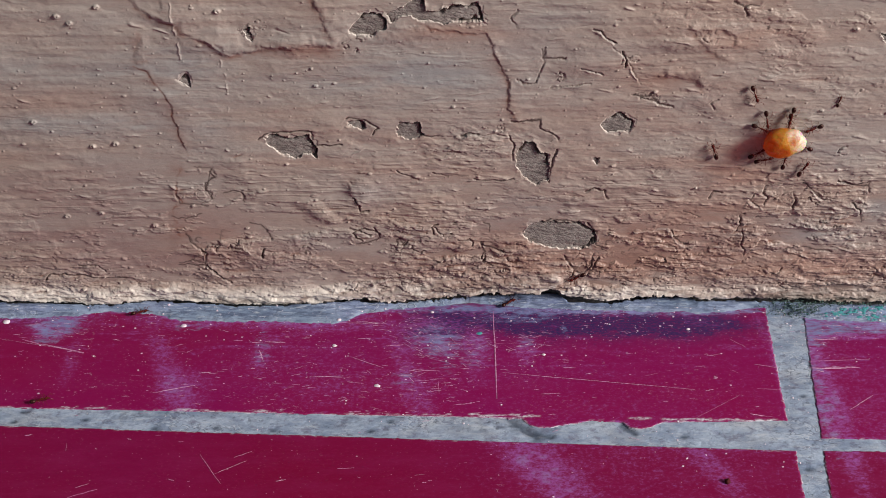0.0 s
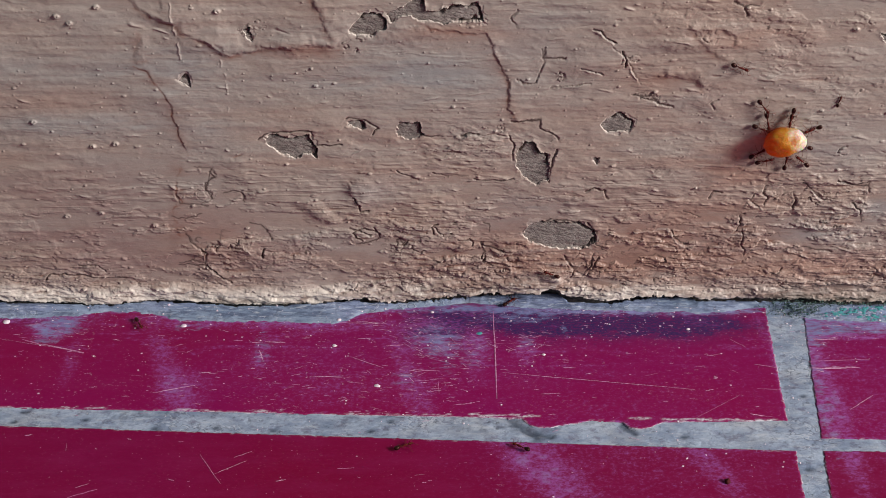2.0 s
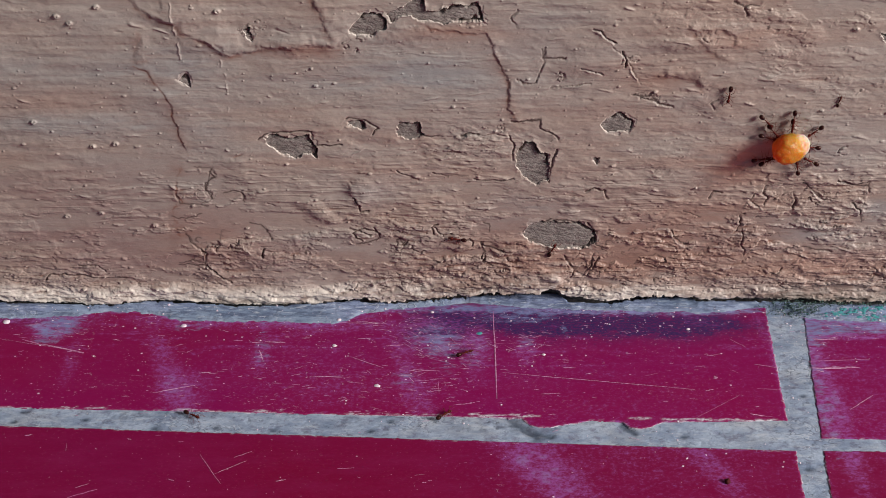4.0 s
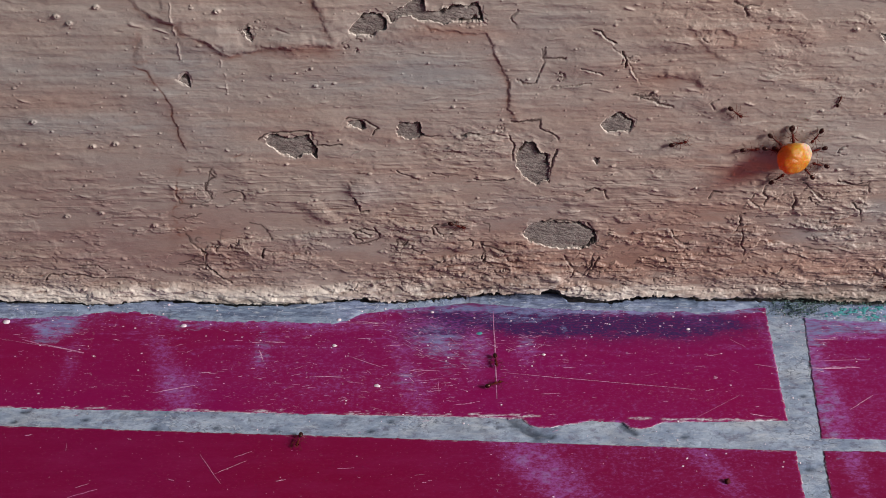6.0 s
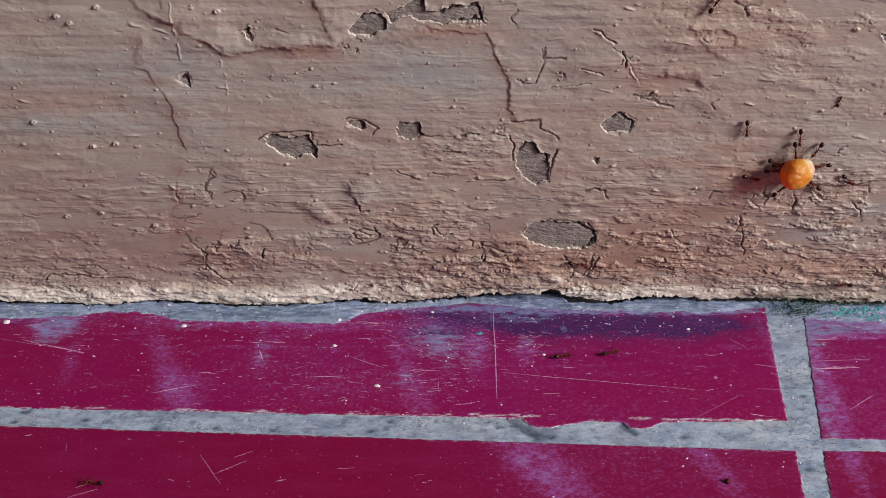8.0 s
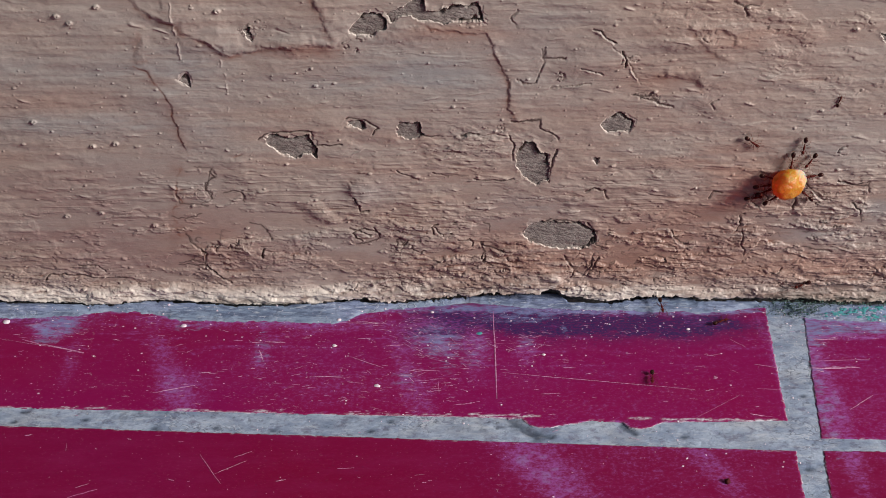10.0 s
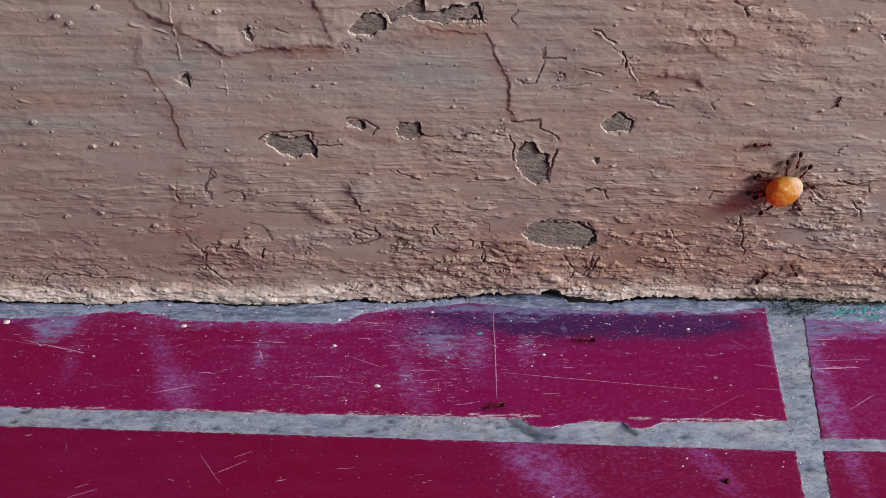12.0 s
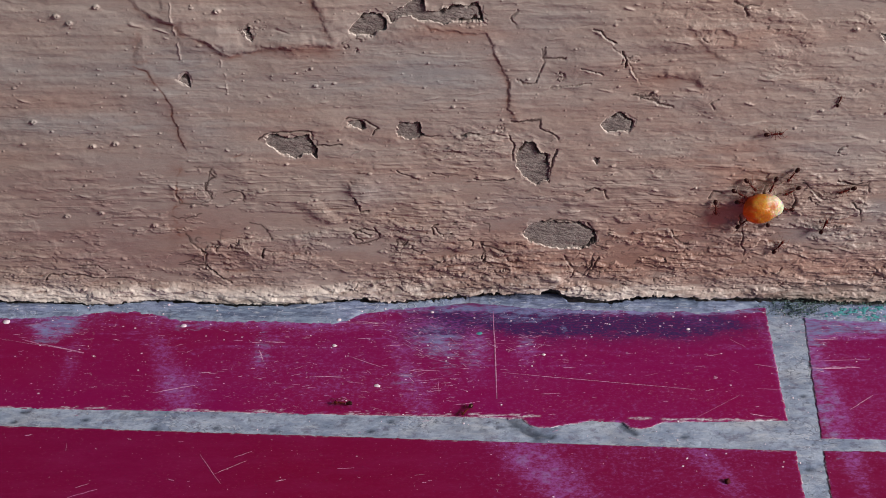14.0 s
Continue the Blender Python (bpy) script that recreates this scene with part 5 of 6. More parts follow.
def paint_fleck():
    bm = bmesh.new()
    (x, y), = [(6.38, -9.44)]
    drop(bm, x, y, 0.5, random.Random(2), 0.0, 0.2)
    return tagged(part("paint_fleck", bm, TEAL), "small teal paint fleck stuck on a tile", "paint fleck")


def lump(name, place, size, label, category, material, seed):
    bm = bmesh.new()
    bmesh.ops.create_icosphere(bm, subdivisions=3, radius=1)
    for v in bm.verts:
        n = noise.noise(v.co * 1.6 + Vector((seed, 0, 0)))
        v.co = Vector((v.co.x * size[0], v.co.y * size[1], v.co.z * size[2])) * (1 + 0.45 * n) * MM
    ob = part(name, bm, material)
    ob.matrix_basis = Matrix.Translation(place)
    return tagged(ob, label, category)


paint_fleck()


def teal_smears():
    """Old teal paint wiped along the foot of the wall."""
    bm = bmesh.new()
    rnd = random.Random(14)
    for cx, cy in [(75.65, -4.14), (78.69, -3.35), (72.64, -3.98), (70.47, -4.62), (76.89, -5.25)]:
        for k in range(22):
            x, y = rnd.gauss(cx, 1.6), rnd.gauss(cy, 0.4)
            r = rnd.uniform(0.10, 0.42)
            drop(bm, x, y, r, rnd, bed_at(x, y), 0.03 / r)
    return tagged(part("teal_paint_smears", bm, TEAL), "smears of old teal paint along the mortar", "paint smears", kind="stuff")


teal_smears()
(gx_, gy_), = [(44.24, -45.09)]
lump("dirt_crumb", (gx_ * MM, gy_ * MM, 0.25 * MM), (0.5, 0.42, 0.4), "dark reddish crumb of dirt on a tile", "dirt", DIRT, 3)


def moss():
    """Dark tufts in the gap under the paint."""
    bm = bmesh.new()
    rnd = random.Random(6)
    spots = [(62, -2.35), (64.18, -3.15), (66.86, -2.51), (70.46, -2.35), (73.44, -2.67), (64.15, -4.74), (77.56, -2.51), (62.52, -3.79)]
    for k in range(620):
        cx, cy = rnd.choice(spots)
        x, y = rnd.gauss(cx, 2.4), min(rnd.gauss(cy + 0.35, 0.5), -0.9)
        z, r = bed_at(x, y) + rnd.uniform(0, 0.5), rnd.uniform(0.12, 0.3)
        up = Vector((rnd.uniform(-1, 1), rnd.uniform(-1.2, 0.2), rnd.uniform(0.4, 1.2))).normalized() * r * 2.2
        side = up.cross(Vector((rnd.uniform(-1, 1), 1, 0))).normalized() * r * 0.45
        deep = up.cross(side).normalized() * r * 0.3
        base = Vector((x, y, z - 0.1))
        tip = bm.verts.new((base + up) * MM)
        ring = [bm.verts.new((base + q) * MM) for q in (side, deep, -side, -deep)]
        for i in range(4):
            bm.faces.new((ring[i], ring[(i + 1) % 4], tip))
    ob = part("moss", bm, MOSS)
    return tagged(ob, "dark green moss tufts along the skirting gap", "moss", kind="stuff")


moss()


# ---- the maize kernel ----
def maize_kernel():
    bm = bmesh.new()
    bmesh.ops.create_icosphere(bm, subdivisions=5, radius=1)
    for v in bm.verts:
        c = v.co.copy()
        taper = 1 - 0.11 * c.x - 0.06 * c.x * c.x
        n = noise.noise(c * 1.5 + Vector((4, 1, 2))) * 0.12 + noise.noise(c * 3.2) * (0.05 - 0.03 * max(c.x, 0)) + noise.noise(c * 7) * 0.015
        dent = 0.22 * math.exp(-((c.x - 0.25) ** 2 + (c.y - 0.45) ** 2) / 0.10) * max(c.z, 0)
        v.co = Vector((c.x * 3.45, c.y * 2.5 * taper, c.z * 2.35 * taper)) * (1 + n - dent) * MM
    return tagged(part("maize_kernel", bm, KERNEL), "amber boiled maize kernel with a pale tip, dragged by ants", "maize kernel")


kernel = maize_kernel()


# ---- ants ----
def ovoid(sx_, sy_, sz_, segs=14, rings=9, point=0.0):
    bm = bmesh.new()
    bmesh.ops.create_uvsphere(bm, u_segments=segs, v_segments=rings, radius=1)
    for v in bm.verts:
        x, y, z = v.co.z, v.co.y, v.co.x
        k = 1 + point * x
        v.co = Vector((x * sx_, y * sy_ * k, z * sz_ * k)) * MM
    return bm


def limb(points, radii, sides=6):
    """A bent tapering tube through a few joints, in mm."""
    bm = bmesh.new()
    last = None
    for i, p in enumerate(points):
        a, b = Vector(points[max(i - 1, 0)]), Vector(points[min(i + 1, len(points) - 1)])
        way = (b - a).normalized()
        u = way.orthogonal().normalized()
        v = way.cross(u)
        ring = [bm.verts.new((Vector(p) + radii[i] * (math.cos(2 * math.pi * k / sides) * u + math.sin(2 * math.pi * k / sides) * v)) * MM) for k in range(sides)]
        if last:
            for k in range(sides):
                bm.faces.new((last[k], last[(k + 1) % sides], ring[(k + 1) % sides], ring[k]))
        else:
            bm.faces.new(ring[::-1])
        last = ring
    bm.faces.new(last)
    return bm


HIPS = [(x, s) for s in (1, -1) for x in (1.72, 1.42, 1.12)]


def ant():
    """A worker, its head along +x, standing on z = 0; the origin lies under the gaster."""
    a = new("ant")
    tagged(a, "small reddish-brown ant with a dark gaster", "ant", group="ants")

    def body(name, bm, material, at, label=""):
        ob = part(name, bm, material, a, label)
        ob.matrix_basis = pose(*(q * MM for q in at))
        return ob

    body("gaster", ovoid(0.55, 0.37, 0.35, point=-0.18), GASTER, (0, 0, 0.62), "glossy dark brown gaster")
    body("petiole", ovoid(0.17, 0.11, 0.15, 8, 6), THORAX, (0.78, 0, 0.55))
    body("thorax", ovoid(0.54, 0.165, 0.19, point=0.25), THORAX, (1.38, 0, 0.64))
    head = body("head", ovoid(0.35, 0.265, 0.23, point=-0.12), THORAX, (2.22, 0, 0.62))
    for s in (1, -1):
        eye = part("eye", ovoid(0.08, 0.05, 0.07, 6, 4), GASTER, head, "black eye")
        eye.matrix_basis = pose(0.06 * MM, s * 0.30 * MM, 0.10 * MM)
        jaw = part("mandible", limb([(0.30, s * 0.14, -0.06), (0.50, s * 0.12, -0.08), (0.60, s * 0.02, -0.08)], [0.06, 0.05, 0.02], 5), LIMB, head)
        feeler = part("antenna", limb([(0.25, s * 0.12, 0.08), (0.55, s * 0.62, 0.28), (0.80, s * 0.75, 0.10), (1.15, s * 0.70, -0.10)], [0.030, 0.030, 0.034, 0.040], 5), LIMB, head)
    for x, s in HIPS:
        swing = {1.72: 0.75, 1.42: -0.12, 1.12: -0.95}[x]
        knee, foot_ = 0.76, {1.72: 1.36, 1.42: 1.26, 1.12: 1.52}[x]
        c, d = math.sin(swing), s * math.cos(swing)
        leg = part("leg", limb([(0, 0, 0), (0.10 * c, 0.16 * d, -0.04), (knee * c, knee * d, 0.42), (0.75 * foot_ * c, 0.75 * foot_ * d, -0.12), (foot_ * c, foot_ * d, -0.50)],
                               [0.050, 0.045, 0.034, 0.024, 0.017]), LIMB, a)
        leg.matrix_basis = pose(x * MM, s * 0.17 * MM, 0.53 * MM)
    return a


def on_wall(x, z, out, heading):
    """The pose of something on the wall, out mm from it, its x axis turned by heading degrees from the right upwards."""
    a = radians(heading)
    f, u = Vector((math.cos(a), 0, math.sin(a))), Vector((0, -1, 0))
    l = u.cross(f)
    m = Matrix((f, l, u)).transposed().to_4x4()
    m.translation = (x * MM, -out * MM, z * MM)
    return m


def in_corner(x, way):
    """Half up the corner between floor and wall: way 1 climbs, -1 comes down."""
    c = math.sqrt(0.5)
    f, u = Vector((0, c * way, c * way)), Vector((0, -c, c))
    m = Matrix((f, u.cross(f), u)).transposed().to_4x4()
    m.translation = (x * MM, -2.4 * MM, (1.6 if way > 0 else 3.2) * MM)
    return m


def on_floor(x, y, z, heading):
    return pose(x * MM, y * MM, z * MM, 0, 0, heading)


FIRST = ant()
colony = [FIRST] + [copy_thing(FIRST, Matrix()) for _ in range(18)]


def next_ant(label):
    return tagged(colony.pop(), label)


KERNEL_WAY = [(0, 56.3, 35.75, 18, -6), (0.5, 56.5, 35.85, 18, -6), (1.5, 56.35, 35.95, 18, -6), (2.5, 56.4, 35.65, 15, -4), (3, 56.65, 35.3, 16, 2), (3.2, 56.85, 35.2, 14, 7), (5.3, 57.92, 33.65, 4, 32), (6, 58.32, 32.87, 4, 34), (6.5, 58.83, 31.98, 4, 34), (7, 58.73, 31.42, 4, 34), (7.5, 58.87, 30.52, 4, 34), (8, 59.28, 29.72, 4, 34), (8.2, 59.31, 29.5, 4, 34), (10.3, 58.04, 27.33, 4, 32), (11, 57.86, 26.64, 4, 32), (11.5, 58.16, 26.52, 4, 30), (12, 57.66, 26.18, 8, 22), (12.5, 57.05, 25.1, 12, 17), (13, 56.3, 24.1, 15, 11), (13.5, 55.5, 23.15, 16, 8), (14, 54.6, 22.6, 16, 4)]


def kernel_at(t):
    ts = [r[0] for r in KERNEL_WAY]
    return tuple(float(np.interp(t, ts, [r[k] for r in KERNEL_WAY])) for k in (1, 2))


# ants that hold or push the kernel: seconds, place of the gaster, and how far they face off the kernel's middle
CARRIERS = [
    [(0, 50.05, 44.94, -10), (0.5, 50.73, 43.36, 10), (1, 50.74, 43.25, 10), (1.5, 51.47, 42.61, 5), (2, 51.49, 42.51, 5), (2.5, 51.44, 41.55, 5), (3, 51.54, 40.8, 5), (3.2, 51.46, 40.69, 5), (5.3, 54.12, 37.01, 0), (6, 54.17, 36.02, 0), (6.5, 54.44, 34.8, 0), (7.5, 55.2, 32.8, 0), (8, 54.99, 31, 0), (8.2, 55.1, 30.89, 0), (10.3, 53.91, 27.92, 0), (11, 53.99, 28.04, 0), (12, 53.51, 28.04, 0), (13, 50.44, 25.96, 0), (14, 49.6, 25.03, 0)],
    [(0, 52.81, 40.26, -25), (1, 53.03, 40.05, -25), (2, 52.97, 39.83, -25), (3, 53.14, 39.29, -20), (3.2, 53.15, 39.18, -20), (5.3, 55.16, 34.36, 0), (6.5, 55.35, 33.02, 0), (8, 55.77, 30.21, 0), (8.2, 55.78, 30.09, 0), (10.3, 53.58, 24.09, 0), (11.5, 53.56, 24.21, 0), (12.5, 52.91, 23.39, 0), (13.5, 50.78, 23.39, 0), (14, 50.49, 22.68, 0)],
    [(0, 56.87, 39.72, 5), (1, 57.15, 39.72, 5), (2, 57.07, 39.62, 5), (3, 57.07, 39.62, 5), (3.2, 57.2, 39.4, 5), (5.3, 57.49, 38.1, 0), (6, 57.59, 37.44, 0), (6.5, 58.34, 36.79, 0), (7, 58.52, 36.24, 0), (7.5, 58.91, 36.13, 0), (8, 59, 36.79, 0), (8.2, 59.18, 36.79, 0), (10.3, 60.09, 34.58, 10), (11, 60.27, 33.47, 10), (11.5, 60.67, 33.36, 5), (12, 59.71, 32.24, 10), (12.5, 59.51, 31.11, 10), (13, 59.64, 30.89, 5), (13.5, 59.37, 30.21, 0), (14, 59.51, 29.3, 0)],
    [(0, 62, 37.77, 0), (1, 62.19, 37.77, 0), (2, 61.83, 37.66, 0), (3, 62.02, 37.66, 0), (3.2, 62.22, 37.55, 0), (5.3, 62.04, 37.55, 15), (6, 62.33, 36.9, 10), (6.5, 62.16, 36.79, 10), (7, 62.37, 36.13, 10), (7.5, 62.53, 35.14, 10), (8, 62.77, 34.25, 5), (8.2, 62.79, 34.14, 5), (10.3, 62.01, 31.45, 10), (11, 62.12, 30.21, 10), (11.5, 62.03, 30.21, 5), (12, 61.61, 29.87, 10), (12.5, 61.35, 28.5, 0), (13, 61.48, 27.12, -20), (13.5, 60.69, 26.08, 0), (14, 60.3, 25.49, 0)],
    [(0, 60.91, 33.58, 0), (1, 61.01, 33.58, 0), (2, 60.88, 33.8, 0), (3, 61.46, 33.69, 0), (3.2, 61.65, 33.69, 0), (5.3, 62.91, 34.03, 0), (6, 63.34, 33.69, 0), (6.5, 63.54, 33.58, 0), (7, 63.43, 33.13, 0), (7.5, 63.87, 31.68, 0), (8, 64.55, 30.43, -5), (8.2, 64.57, 30.32, -5), (10.3, 63.26, 27.92, 0), (11, 63.14, 26.31, 0), (11.5, 63.28, 26.08, 0), (12, 62.74, 25.84, 0), (12.5, 62.83, 24.68, 0), (13, 61.65, 23.04, 0), (13.5, 60.58, 21.85, 0), (14, 59.82, 21.14, 0)],
    [(0, 57.02, 30.09, -10), (1, 57.32, 29.98, -10), (2, 57.32, 29.98, -10), (3, 57.96, 29.52, -10), (3.2, 58.28, 29.3, -10), (5.3, 61.51, 28.72, 0), (6, 62.17, 28.15, 0), (6.5, 62.91, 27.69, 0), (7, 63.12, 27.58, 0), (7.5, 63.22, 26.42, 0), (8, 63.74, 25.61, 0), (8.2, 63.76, 25.49, 0), (10.3, 62.44, 22.92, 0), (11, 61.74, 21.85, 0), (11.5, 61.45, 21.85, 0), (12, 61.12, 21.5, 0), (12.5, 60.18, 20.07, 0), (13, 59.15, 19.11, -10), (13.5, 57.31, 18.39, -10), (14, 56.3, 17.9, -10)],
    [(0, 51.54, 32.01, 0), (1, 51.84, 31.9, 0), (2, 51.63, 32.01, 0), (3, 51.49, 31.68, 0), (3.2, 51.77, 31.68, 0), (5.3, 55.2, 27.58, -20), (6, 55.68, 26.89, -20), (6.5, 56.9, 25.73, -20), (7, 57.09, 25.15, -20), (7.5, 56.46, 24.8, -10), (8, 56.53, 24.33, -10), (8.2, 56.44, 24.33, -10), (10.3, 55.02, 22.09, -15), (11, 54.65, 21.26, -15), (11.5, 55.37, 21.02, -15), (12, 54.74, 20.66, -15), (12.5, 54.71, 19.47, -10), (13, 54.26, 18.51, -5), (13.5, 51.96, 18.14, -5), (14, 51.13, 17.78, 0)],
    [(0, 51.28, 37.99, 5), (1, 51.37, 37.99, 5), (2, 51.39, 37.88, 5), (3, 52.01, 37.44, 5), (3.2, 52.04, 37.23, 5), (5.3, 53.94, 34.36, 0), (6, 53.67, 33.58, 0), (6.5, 53.99, 32.01, 0), (7, 54.29, 31.9, 0), (7.5, 54.78, 31.11, 0), (8, 54.59, 29.18, 0), (8.2, 54.59, 29.18, 0), (10.3, 52.78, 25.73, 0), (11, 52.17, 25.96, 0), (11.5, 53.41, 28.04, 10), (12, 52.99, 27.69, 10), (12.5, 52.81, 27.58, 10), (13, 52.3, 27.81, 10), (13.5, 52.03, 27.69, 10), (14, 51.46, 27, 10)],
    [(0, 57.15, 40.91, 0), (1, 57.24, 40.91, 0), (2, 57.16, 40.8, 0), (3, 57.18, 40.69, 0), (3.2, 57.2, 40.58, 0), (5.3, 57.88, 39.18, 0), (6.5, 57.05, 36.13, 0), (7.5, 58.04, 35.14, 0), (8, 58.46, 34.25, 0), (8.2, 58.57, 34.14, 0), (10.3, 58.37, 31.79, 0), (11, 58, 31.11, 0), (11.5, 58, 31.11, 0), (12, 57.77, 30.77, 0), (12.5, 57.72, 29.87, 0), (13, 56.98, 29.07, 0), (13.5, 56.83, 28.15, 0), (14, 56.28, 27.35, 0)],
]

# ants that come and go on the wall: seconds, place of the gaster, heading
ROAMERS = [
    [(0, 45.59, 32.01, 110), (0.3, 43.98, 33.69, 135), (0.5, 42.85, 35.36, 95), (1, 41.81, 45.25, 85), (1.25, 43.08, 49.08, 50), (1.5, 45.34, 50.51, 25), (2, 46.38, 49.39, -22), (2.5, 46.95, 48.47, -62), (3, 47.5, 47.75, -68), (3.2, 47.52, 47.54, -74), (4.2, 46.22, 44.2, -95), (5.3, 46.07, 41.76, -85), (5.5, 46.2, 41.44, -70), (6, 46.86, 41.33, -38), (6.5, 48.62, 39.83, -68), (7, 49.3, 39.62, -76), (7.5, 49.68, 38.86, -82), (8.2, 50.02, 38.42, -85), (9.3, 50.17, 36.57, -60), (10.3, 50.74, 35.14, -28), (11, 51.86, 34.47, -8), (12, 51.98, 34.25, 2), (12.5, 51.97, 34.36, 5), (13, 51.53, 34.8, 20), (13.5, 52.36, 36.24, 18), (14, 53.47, 36.35, 5)],
    [(0, 86.39, 5.81, 180), (5.5, 86.53, 5.16, 180), (6, 81.61, 4.52, 185), (6.5, 77.35, 4.52, 195), (7, 73.92, 3.35, 200), (7.3, 74.23, 3.87, 170), (7.5, 75.05, 4.39, 178), (8.2, 71.19, 5.03, 180), (9.3, 66.31, 5.16, 180), (10.3, 63.93, 5.55, 215), (10.5, 63.12, 4.9, 215), (11, 63.28, 5.16, 200), (11.3, 63.06, 5.29, 182), (11.5, 62.74, 5.42, 165), (12, 62.76, 7.22, 120), (12.5, 63.1, 9.5, 85), (13, 64.61, 13.75, 60), (13.5, 65.75, 16.44, 70), (14, 65.59, 16.81, 75)],
    [(0, 60, 28.61, 62), (0.5, 60.39, 29.75, 90), (1, 60.7, 30.21, 130), (2, 60.95, 30.43, 140), (3, 61.57, 30.66, 145), (3.2, 61.67, 30.66, 145), (5.3, 64.09, 30.32, 165), (6, 64.3, 30.21, 165), (6.5, 64.46, 29.87, 165), (7, 64.9, 28.95, 160), (7.25, 65.75, 28.95, 150), (7.5, 66.7, 28.95, 90), (7.8, 67.28, 28.38, 10), (8, 67.74, 27.92, -40), (8.2, 69.15, 25.38, -60), (9, 77.63, 19.47, -40), (9.6, 82.38, 20.07, 20), (11, 83.05, 25.96, 90), (12, 80.6, 28.5, 165), (12.6, 76.2, 29.07, 182), (13, 73.24, 28.61, 195), (13.5, 71.02, 26.19, 205), (14, 69.8, 25.49, 202)],
    [(0, 52.64, 30.89, 15), (3.2, 52.86, 30.66, 15), (4.3, 51.69, 31.56, 10), (5.3, 50.68, 32.8, 10), (6, 49.96, 33.25, 5), (6.5, 47.63, 33.8, 8), (7, 49.43, 32.24, -25), (7.5, 50.79, 28.38, -20), (8, 50.95, 27.92, -15), (8.2, 51.76, 27.58, -15), (10.3, 51.94, 23.39, 10), (11.5, 52.54, 24.68, 10), (12, 52.06, 24.68, 10), (12.5, 50.32, 23.98, 10), (13, 50.01, 23.39, 5), (13.3, 48.76, 24.09, 60), (13.5, 47.96, 24.33, 70), (14, 46.62, 22.68, -82)],
]
# two that leave the floor for the wall, and one that comes down from it
CLIMBERS = [
    ([(0, 11.01, -2.31, 40), (1, 11.22, -2.31, 40), (2, 11.22, -2.15, 42), (2.5, 12.05, -1.82, 48), (3, 13.8, -1.5, 55), (3.2, 14.54, -1.02, 60)],
     [(3.7, 16.78, 5.16, 80), (4.3, 21.16, 17.66, 60), (5, 27.7, 28.84, 40), (5.3, 30.27, 31.22, 20), (5.5, 30.83, 31.34, 15), (5.75, 34.46, 33.02, 18), (6, 38, 34.25, 15), (6.25, 40.89, 36.13, 30), (6.5, 43.22, 37.77, 20), (6.8, 42.4, 37.66, 80), (7, 41.51, 38.1, 88), (7.5, 39.84, 45.77, 85), (8, 41.54, 59.05, 62), (8.2, 42.25, 61.94, 65), (8.8, 43.18, 68.3, 80), (14, 43.16, 68.49, 80)]),
    ([(0, -25.07, -52.7, 40), (0.3, -23.5, -49.29, 40), (0.5, -22.38, -47.31, 50), (1, -19.09, -43.26, 30), (1.5, -13.69, -41.81, 20), (2, -7.3, -38.22, 25), (2.5, -4.44, -36.45, 30), (3, -3.64, -35.18, 35), (3.2, -3.46, -35.05, 40), (4.3, 0.56, -29.42, 40), (5.3, 3.96, -25.21, 30), (6, 7.59, -23.69, 25), (6.5, 9.54, -22.01, 40), (7, 12.81, -21.45, 25), (7.5, 19.93, -18.01, 25), (8, 27.91, -15.53, 15), (8.2, 30.97, -14.2, 20), (9.2, 41.34, -10.14, 18), (10.3, 50.65, -5.49, 38), (10.5, 51.93, -3.91, 50), (10.8, 53.19, -2.47, 65)],
     [(11.3, 54.66, 3.09, 72), (11.5, 55.49, 3.74, 35), (12, 56.27, 5.42, 50), (12.5, 56.29, 7.47, 55), (13, 58.45, 11.88, 60), (13.5, 58.34, 12.01, 75), (14, 58.22, 12.13, 60)]),
]
DESCENDER = ([(0, 24.87, 6.7, -150), (0.3, 22.21, 5.68, -165), (0.5, 20.39, 5.81, -150), (1.5, 20.88, 6.06, -140), (2, 20.23, 6.96, 155), (2.5, 17.6, 9.5, 172), (3, 13.08, 10.13, -165), (3.2, 11.2, 9.37, -165), (4.2, 1.57, 16.44, 160), (4.8, -3.81, 19.11, 120), (5.1, -4.49, 19.35, 70), (5.3, -4.09, 19.59, 25), (5.7, -2.63, 19.83, 0), (6, 1.37, 18.14, -20), (6.3, 4.13, 16.57, -20), (6.6, 8.8, 13.99, -10), (7, 13.01, 12.13, -5), (7.5, 17.54, 10.88, -8), (8.2, 24.63, 8.99, -10), (9.2, 33.86, 6.45, -25), (9.7, 37.6, 4.13, -65)],
             [(10.1, 39.34, -2.47, -80), (10.3, 39.48, -2.95, -85), (10.5, 39.13, -4.06, -110), (11, 36.55, -8.6, -155), (11.5, 29.46, -11.66, -175), (12, 26.27, -11.96, 180), (12.5, 23.51, -11.96, 185), (13, 16.16, -16.27, 215), (13.5, 8.71, -21.02, 220), (14, 4.57, -28.61, 235)])
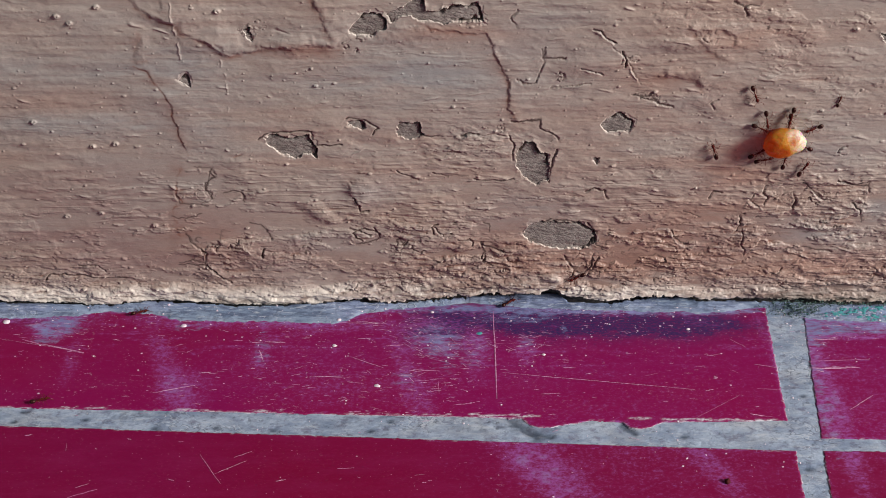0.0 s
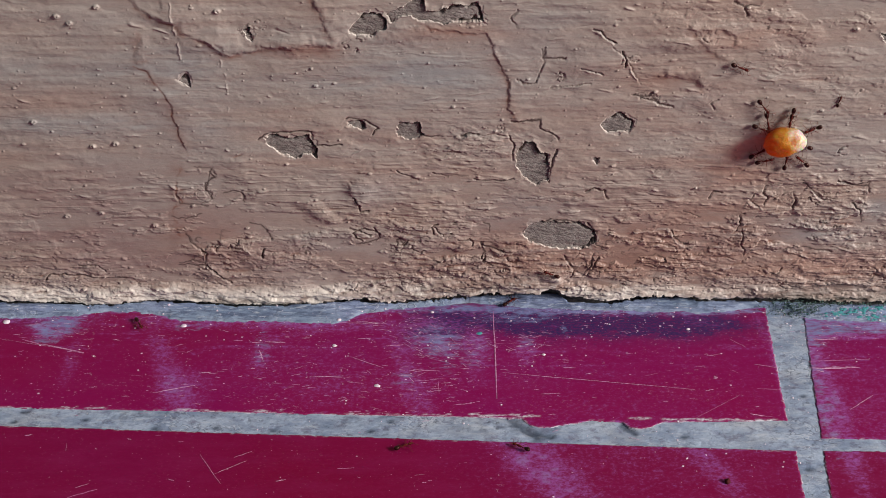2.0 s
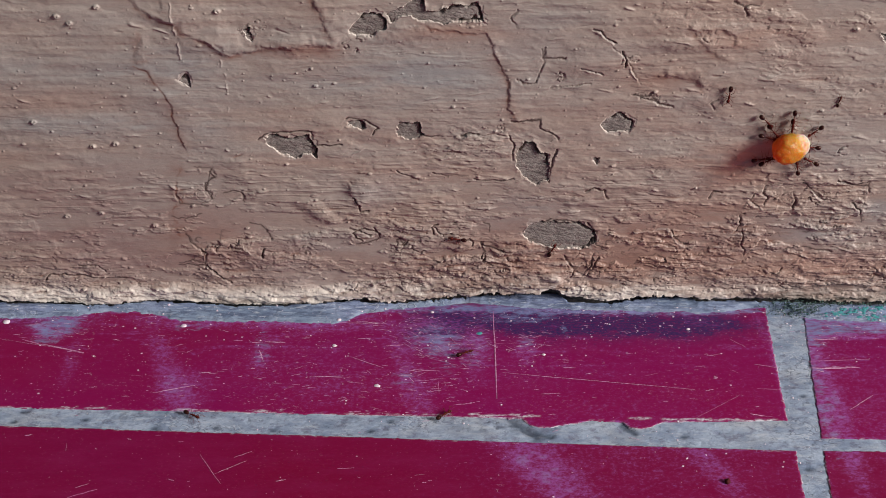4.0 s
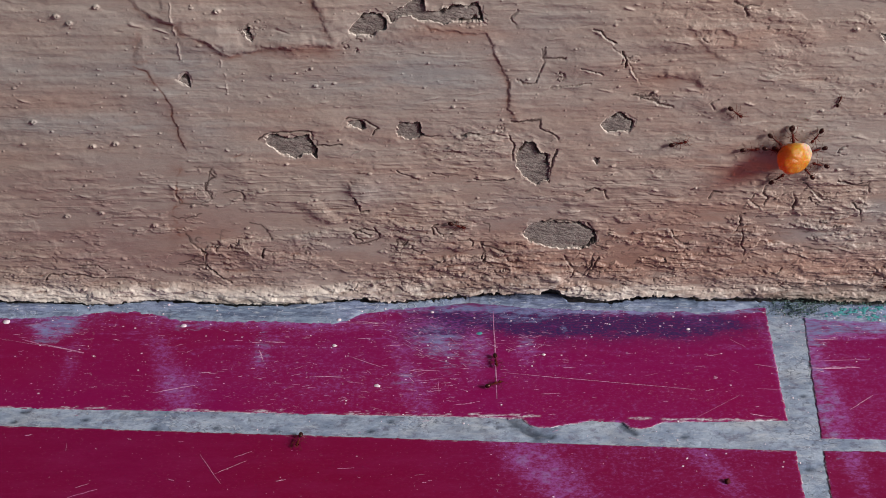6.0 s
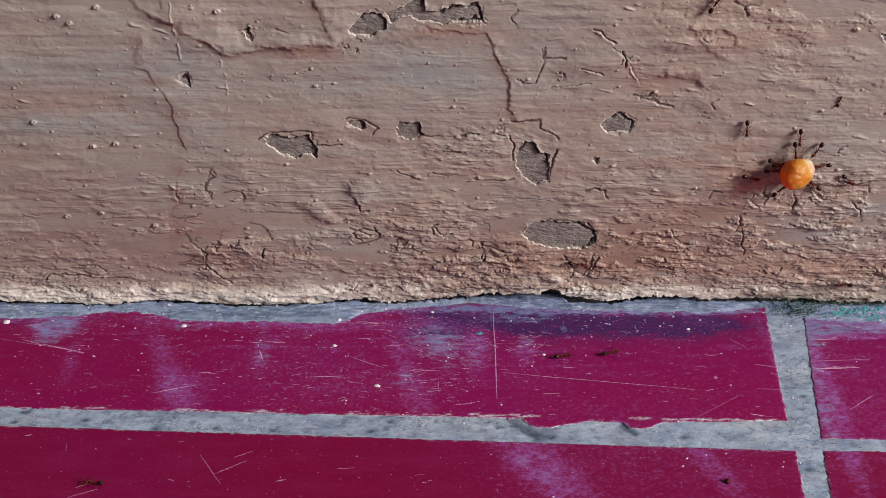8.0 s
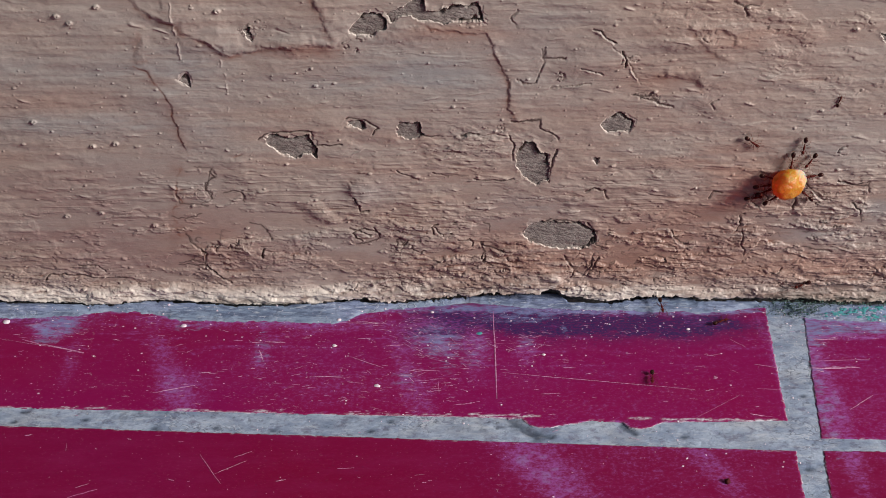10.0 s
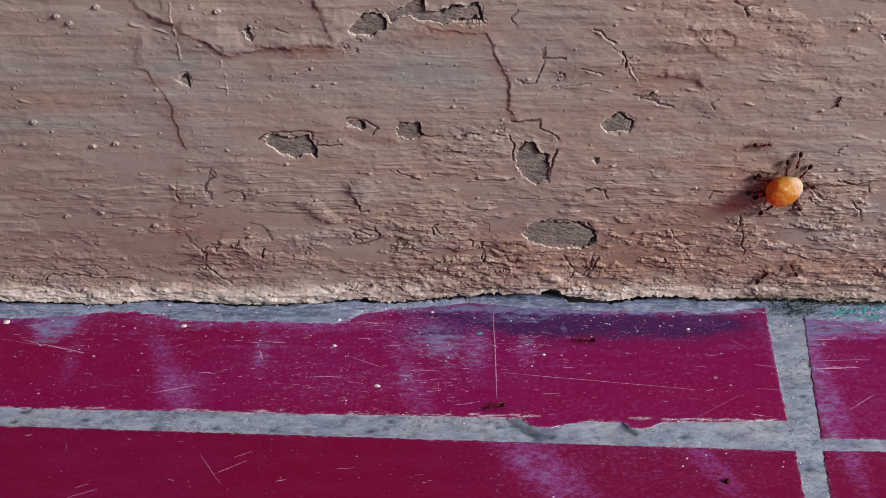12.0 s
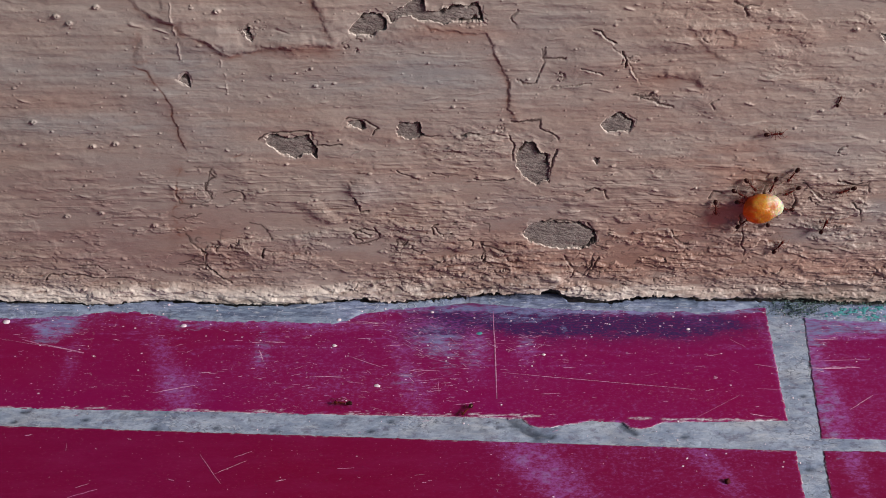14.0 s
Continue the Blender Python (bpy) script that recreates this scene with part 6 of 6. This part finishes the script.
# ants on the tiles: seconds, place, heading
STROLLERS = [
    [(0, 25.16, -61.91, 140), (1.4, 24.82, -52.7, 140), (1.6, 20.52, -47.66, 140), (1.7, 18.18, -44.94, 145), (1.8, 15.55, -41.81, 145), (1.9, 13.67, -38.72, 150), (2.1, 13.32, -38.34, 150), (2.25, 13.21, -37.09, 100), (2.4, 13.76, -35.05, 80), (2.5, 13.04, -32.98, 110), (3, 4.87, -21.59, 180), (3.2, 1.34, -21.45, 150), (3.7, 0.58, -17.58, 60), (4.4, 6.49, -13.16, -20), (5.3, 8.22, -14.65, -80), (6, 8.96, -16.12, -85), (6.5, 9, -17.87, -70), (7, 9.12, -17.14, 10), (7.5, 13.97, -17.29, 5), (8, 19.57, -16.27, 10), (8.2, 22.28, -15.09, 15), (9.2, 32.56, -17.58, -30), (9.8, 35.21, -19.74, -90), (10.3, 35.62, -21.02, -110), (10.6, 34.5, -21.59, -170), (11, 32.18, -22.71, -170), (11.5, 22.77, -24.94, -172), (12, 9.89, -28.34, -165), (12.5, 2.86, -31.54, -150), (13, 1.28, -33.63, -150), (13.5, -4.51, -32.06, 170), (14, -15.52, -27.94, 175)],
    [(0, -55.44, -4.7, 20), (1.5, -55.21, -4.86, 10), (2, -54.52, -6.43, -60), (2.5, -53.58, -11.66, -85), (3, -51.24, -20.45, -88), (3.2, -50.64, -23.83, -80), (4, -42.12, -30.08, -30), (4.7, -28.31, -29.01, 10), (5.3, -20.96, -27.67, 10), (5.6, -20.67, -29.01, -60), (5.8, -21.74, -32.06, -125), (6, -22.94, -35.3, -100), (6.5, -22.69, -36.2, -150), (7, -31.72, -38.09, 190), (7.5, -43.98, -44.59, 195), (8, -53.16, -45.78, 175), (8.2, -57.59, -43.51, 165), (9, -73.08, -39.09, 170), (14, -78.83, -37.84, 170)],
    [(0, -67.96, -27.53, 20), (0.4, -65.71, -27.53, 0), (0.6, -66.24, -28.07, -80), (0.8, -68.62, -29.82, 190), (1, -70.45, -31.01, 200), (1.4, -74.8, -32.72, 200), (3, -76.84, -35.3, 250), (4.4, -73.98, -39.09, 10), (5.3, -64.49, -38.22, 180), (5.7, -72.19, -39.09, 180), (6.3, -77.39, -39.72, 180), (14, -77.84, -39.72, 180)],
]


def spin(rows):
    """Adds rows wherever a heading turns by more than 60 degrees."""
    out = [rows[0]]
    for r in rows[1:]:
        p = out[-1]
        turn = (r[3] - p[3] + 180) % 360 - 180
        n = int(abs(turn) // 60) + 1
        for k in range(1, n + 1):
            s = k / n
            out.append((p[0] + (r[0] - p[0]) * s, p[1] + (r[1] - p[1]) * s, p[2] + (r[2] - p[2]) * s, p[3] + turn * s))
    return out


def step_legs(a, pace, seed):
    """Tripod gait: pace gives the mm per second at a time."""
    rnd = random.Random(seed)
    legs = [o for o in a.children if o.name.split(".")[0] == "leg"]
    for n, leg in enumerate(legs):
        base = leg.matrix_basis.copy()
        side = 1 if base.translation.y > 0 else -1
        phase = 1 if (n % 3 == 1) == (side > 0) else -1
        rest = rnd.uniform(-12, 12)
        rows, t, k = [], 0.0, 0
        while t < 14.0:
            v = pace(t)
            amp = min(20.0, 2.5 + 3.0 * v)
            rows.append((t, base @ pose(0, 0, 0, -side * 0.25 * amp * phase * (1 if k % 2 else -1), 0, rest + amp * phase * (1 if k % 2 else -1))))
            t += 0.2 if v > 1.5 else 0.5
            k += 1
        rows.append((14.0, base @ pose(0, 0, 0, 0, 0, rest)))
        walk(leg, rows)


def pace_of(rows):
    ts = np.array([r[0] for r in rows])
    xs, ys = np.array([r[1] for r in rows]), np.array([r[2] for r in rows])

    def pace(t):
        a, b = max(t - 0.1, 0), min(t + 0.1, 14)
        return math.hypot(np.interp(b, ts, xs) - np.interp(a, ts, xs), np.interp(b, ts, ys) - np.interp(a, ts, ys)) / (b - a)

    return pace


def motions():
    walk(kernel, [(t, on_wall(x, z, 3.1, turn) @ pose(0, 0, 0, 0, 1.15 * tilt, 0)) for t, x, z, turn, tilt in KERNEL_WAY])
    seed = 0
    for rows in CARRIERS:
        a, seed = next_ant("reddish-brown ant pulling at the maize kernel"), seed + 1
        full = []
        for t, x, z, off_ in rows:
            kx, kz = kernel_at(t)
            full.append((t, x, z, math.degrees(math.atan2(kz - z, kx - x)) + off_))
        full = spin(full)
        walk(a, [(t, on_wall(x, z, coat_at(x, z), h) @ pose(0, 0, 0, 0, -8, 0)) for t, x, z, h in full])
        step_legs(a, pace_of(full), seed)
    for rows in ROAMERS:
        a, seed = next_ant("reddish-brown ant wandering over the painted wall"), seed + 1
        full = spin(rows)
        walk(a, [(t, on_wall(x, z, coat_at(x, z), h)) for t, x, z, h in full])
        step_legs(a, pace_of(full), seed)
    for low, high in CLIMBERS:
        a, seed = next_ant("reddish-brown ant climbing from the floor onto the wall"), seed + 1
        poses = [(t, on_floor(x, y, bed_at(x, y), h)) for t, x, y, h in spin(low)]
        poses.append((0.5 * (low[-1][0] + high[0][0]), in_corner(0.5 * (low[-1][1] + high[0][1]), 1)))
        poses += [(t, on_wall(x, z, coat_at(x, z), h)) for t, x, z, h in spin(high)]
        walk(a, poses)
        step_legs(a, pace_of(low + high), seed)
    a, seed = next_ant("reddish-brown ant coming down from the wall to the floor"), seed + 1
    high, low = DESCENDER
    poses = [(t, on_wall(x, z, coat_at(x, z), h)) for t, x, z, h in spin(high)]
    poses.append((0.5 * (low[0][0] + high[-1][0]), in_corner(0.5 * (low[0][1] + high[-1][1]), -1)))
    poses += [(t, on_floor(x, y, bed_at(x, y), h)) for t, x, y, h in spin(low)]
    walk(a, poses)
    step_legs(a, pace_of(high + low), seed)
    for rows in STROLLERS:
        a, seed = next_ant("reddish-brown ant walking over the crimson tiles"), seed + 1
        full = spin(rows)
        walk(a, [(t, on_floor(x, y, bed_at(x, y), h)) for t, x, y, h in full])
        step_legs(a, pace_of(full), seed)


# a dead ant that lies stuck to the paint
dead = copy_thing(FIRST, Matrix())
(qx, qz), = [(64.29, 41.71)]
dead.matrix_basis = on_wall(qx, qz, coat_at(qx, qz) - 0.15, 78) @ Matrix.Scale(0.66, 4)
tagged(dead, "small dead ant stuck to the old paint", "ant")

motions()
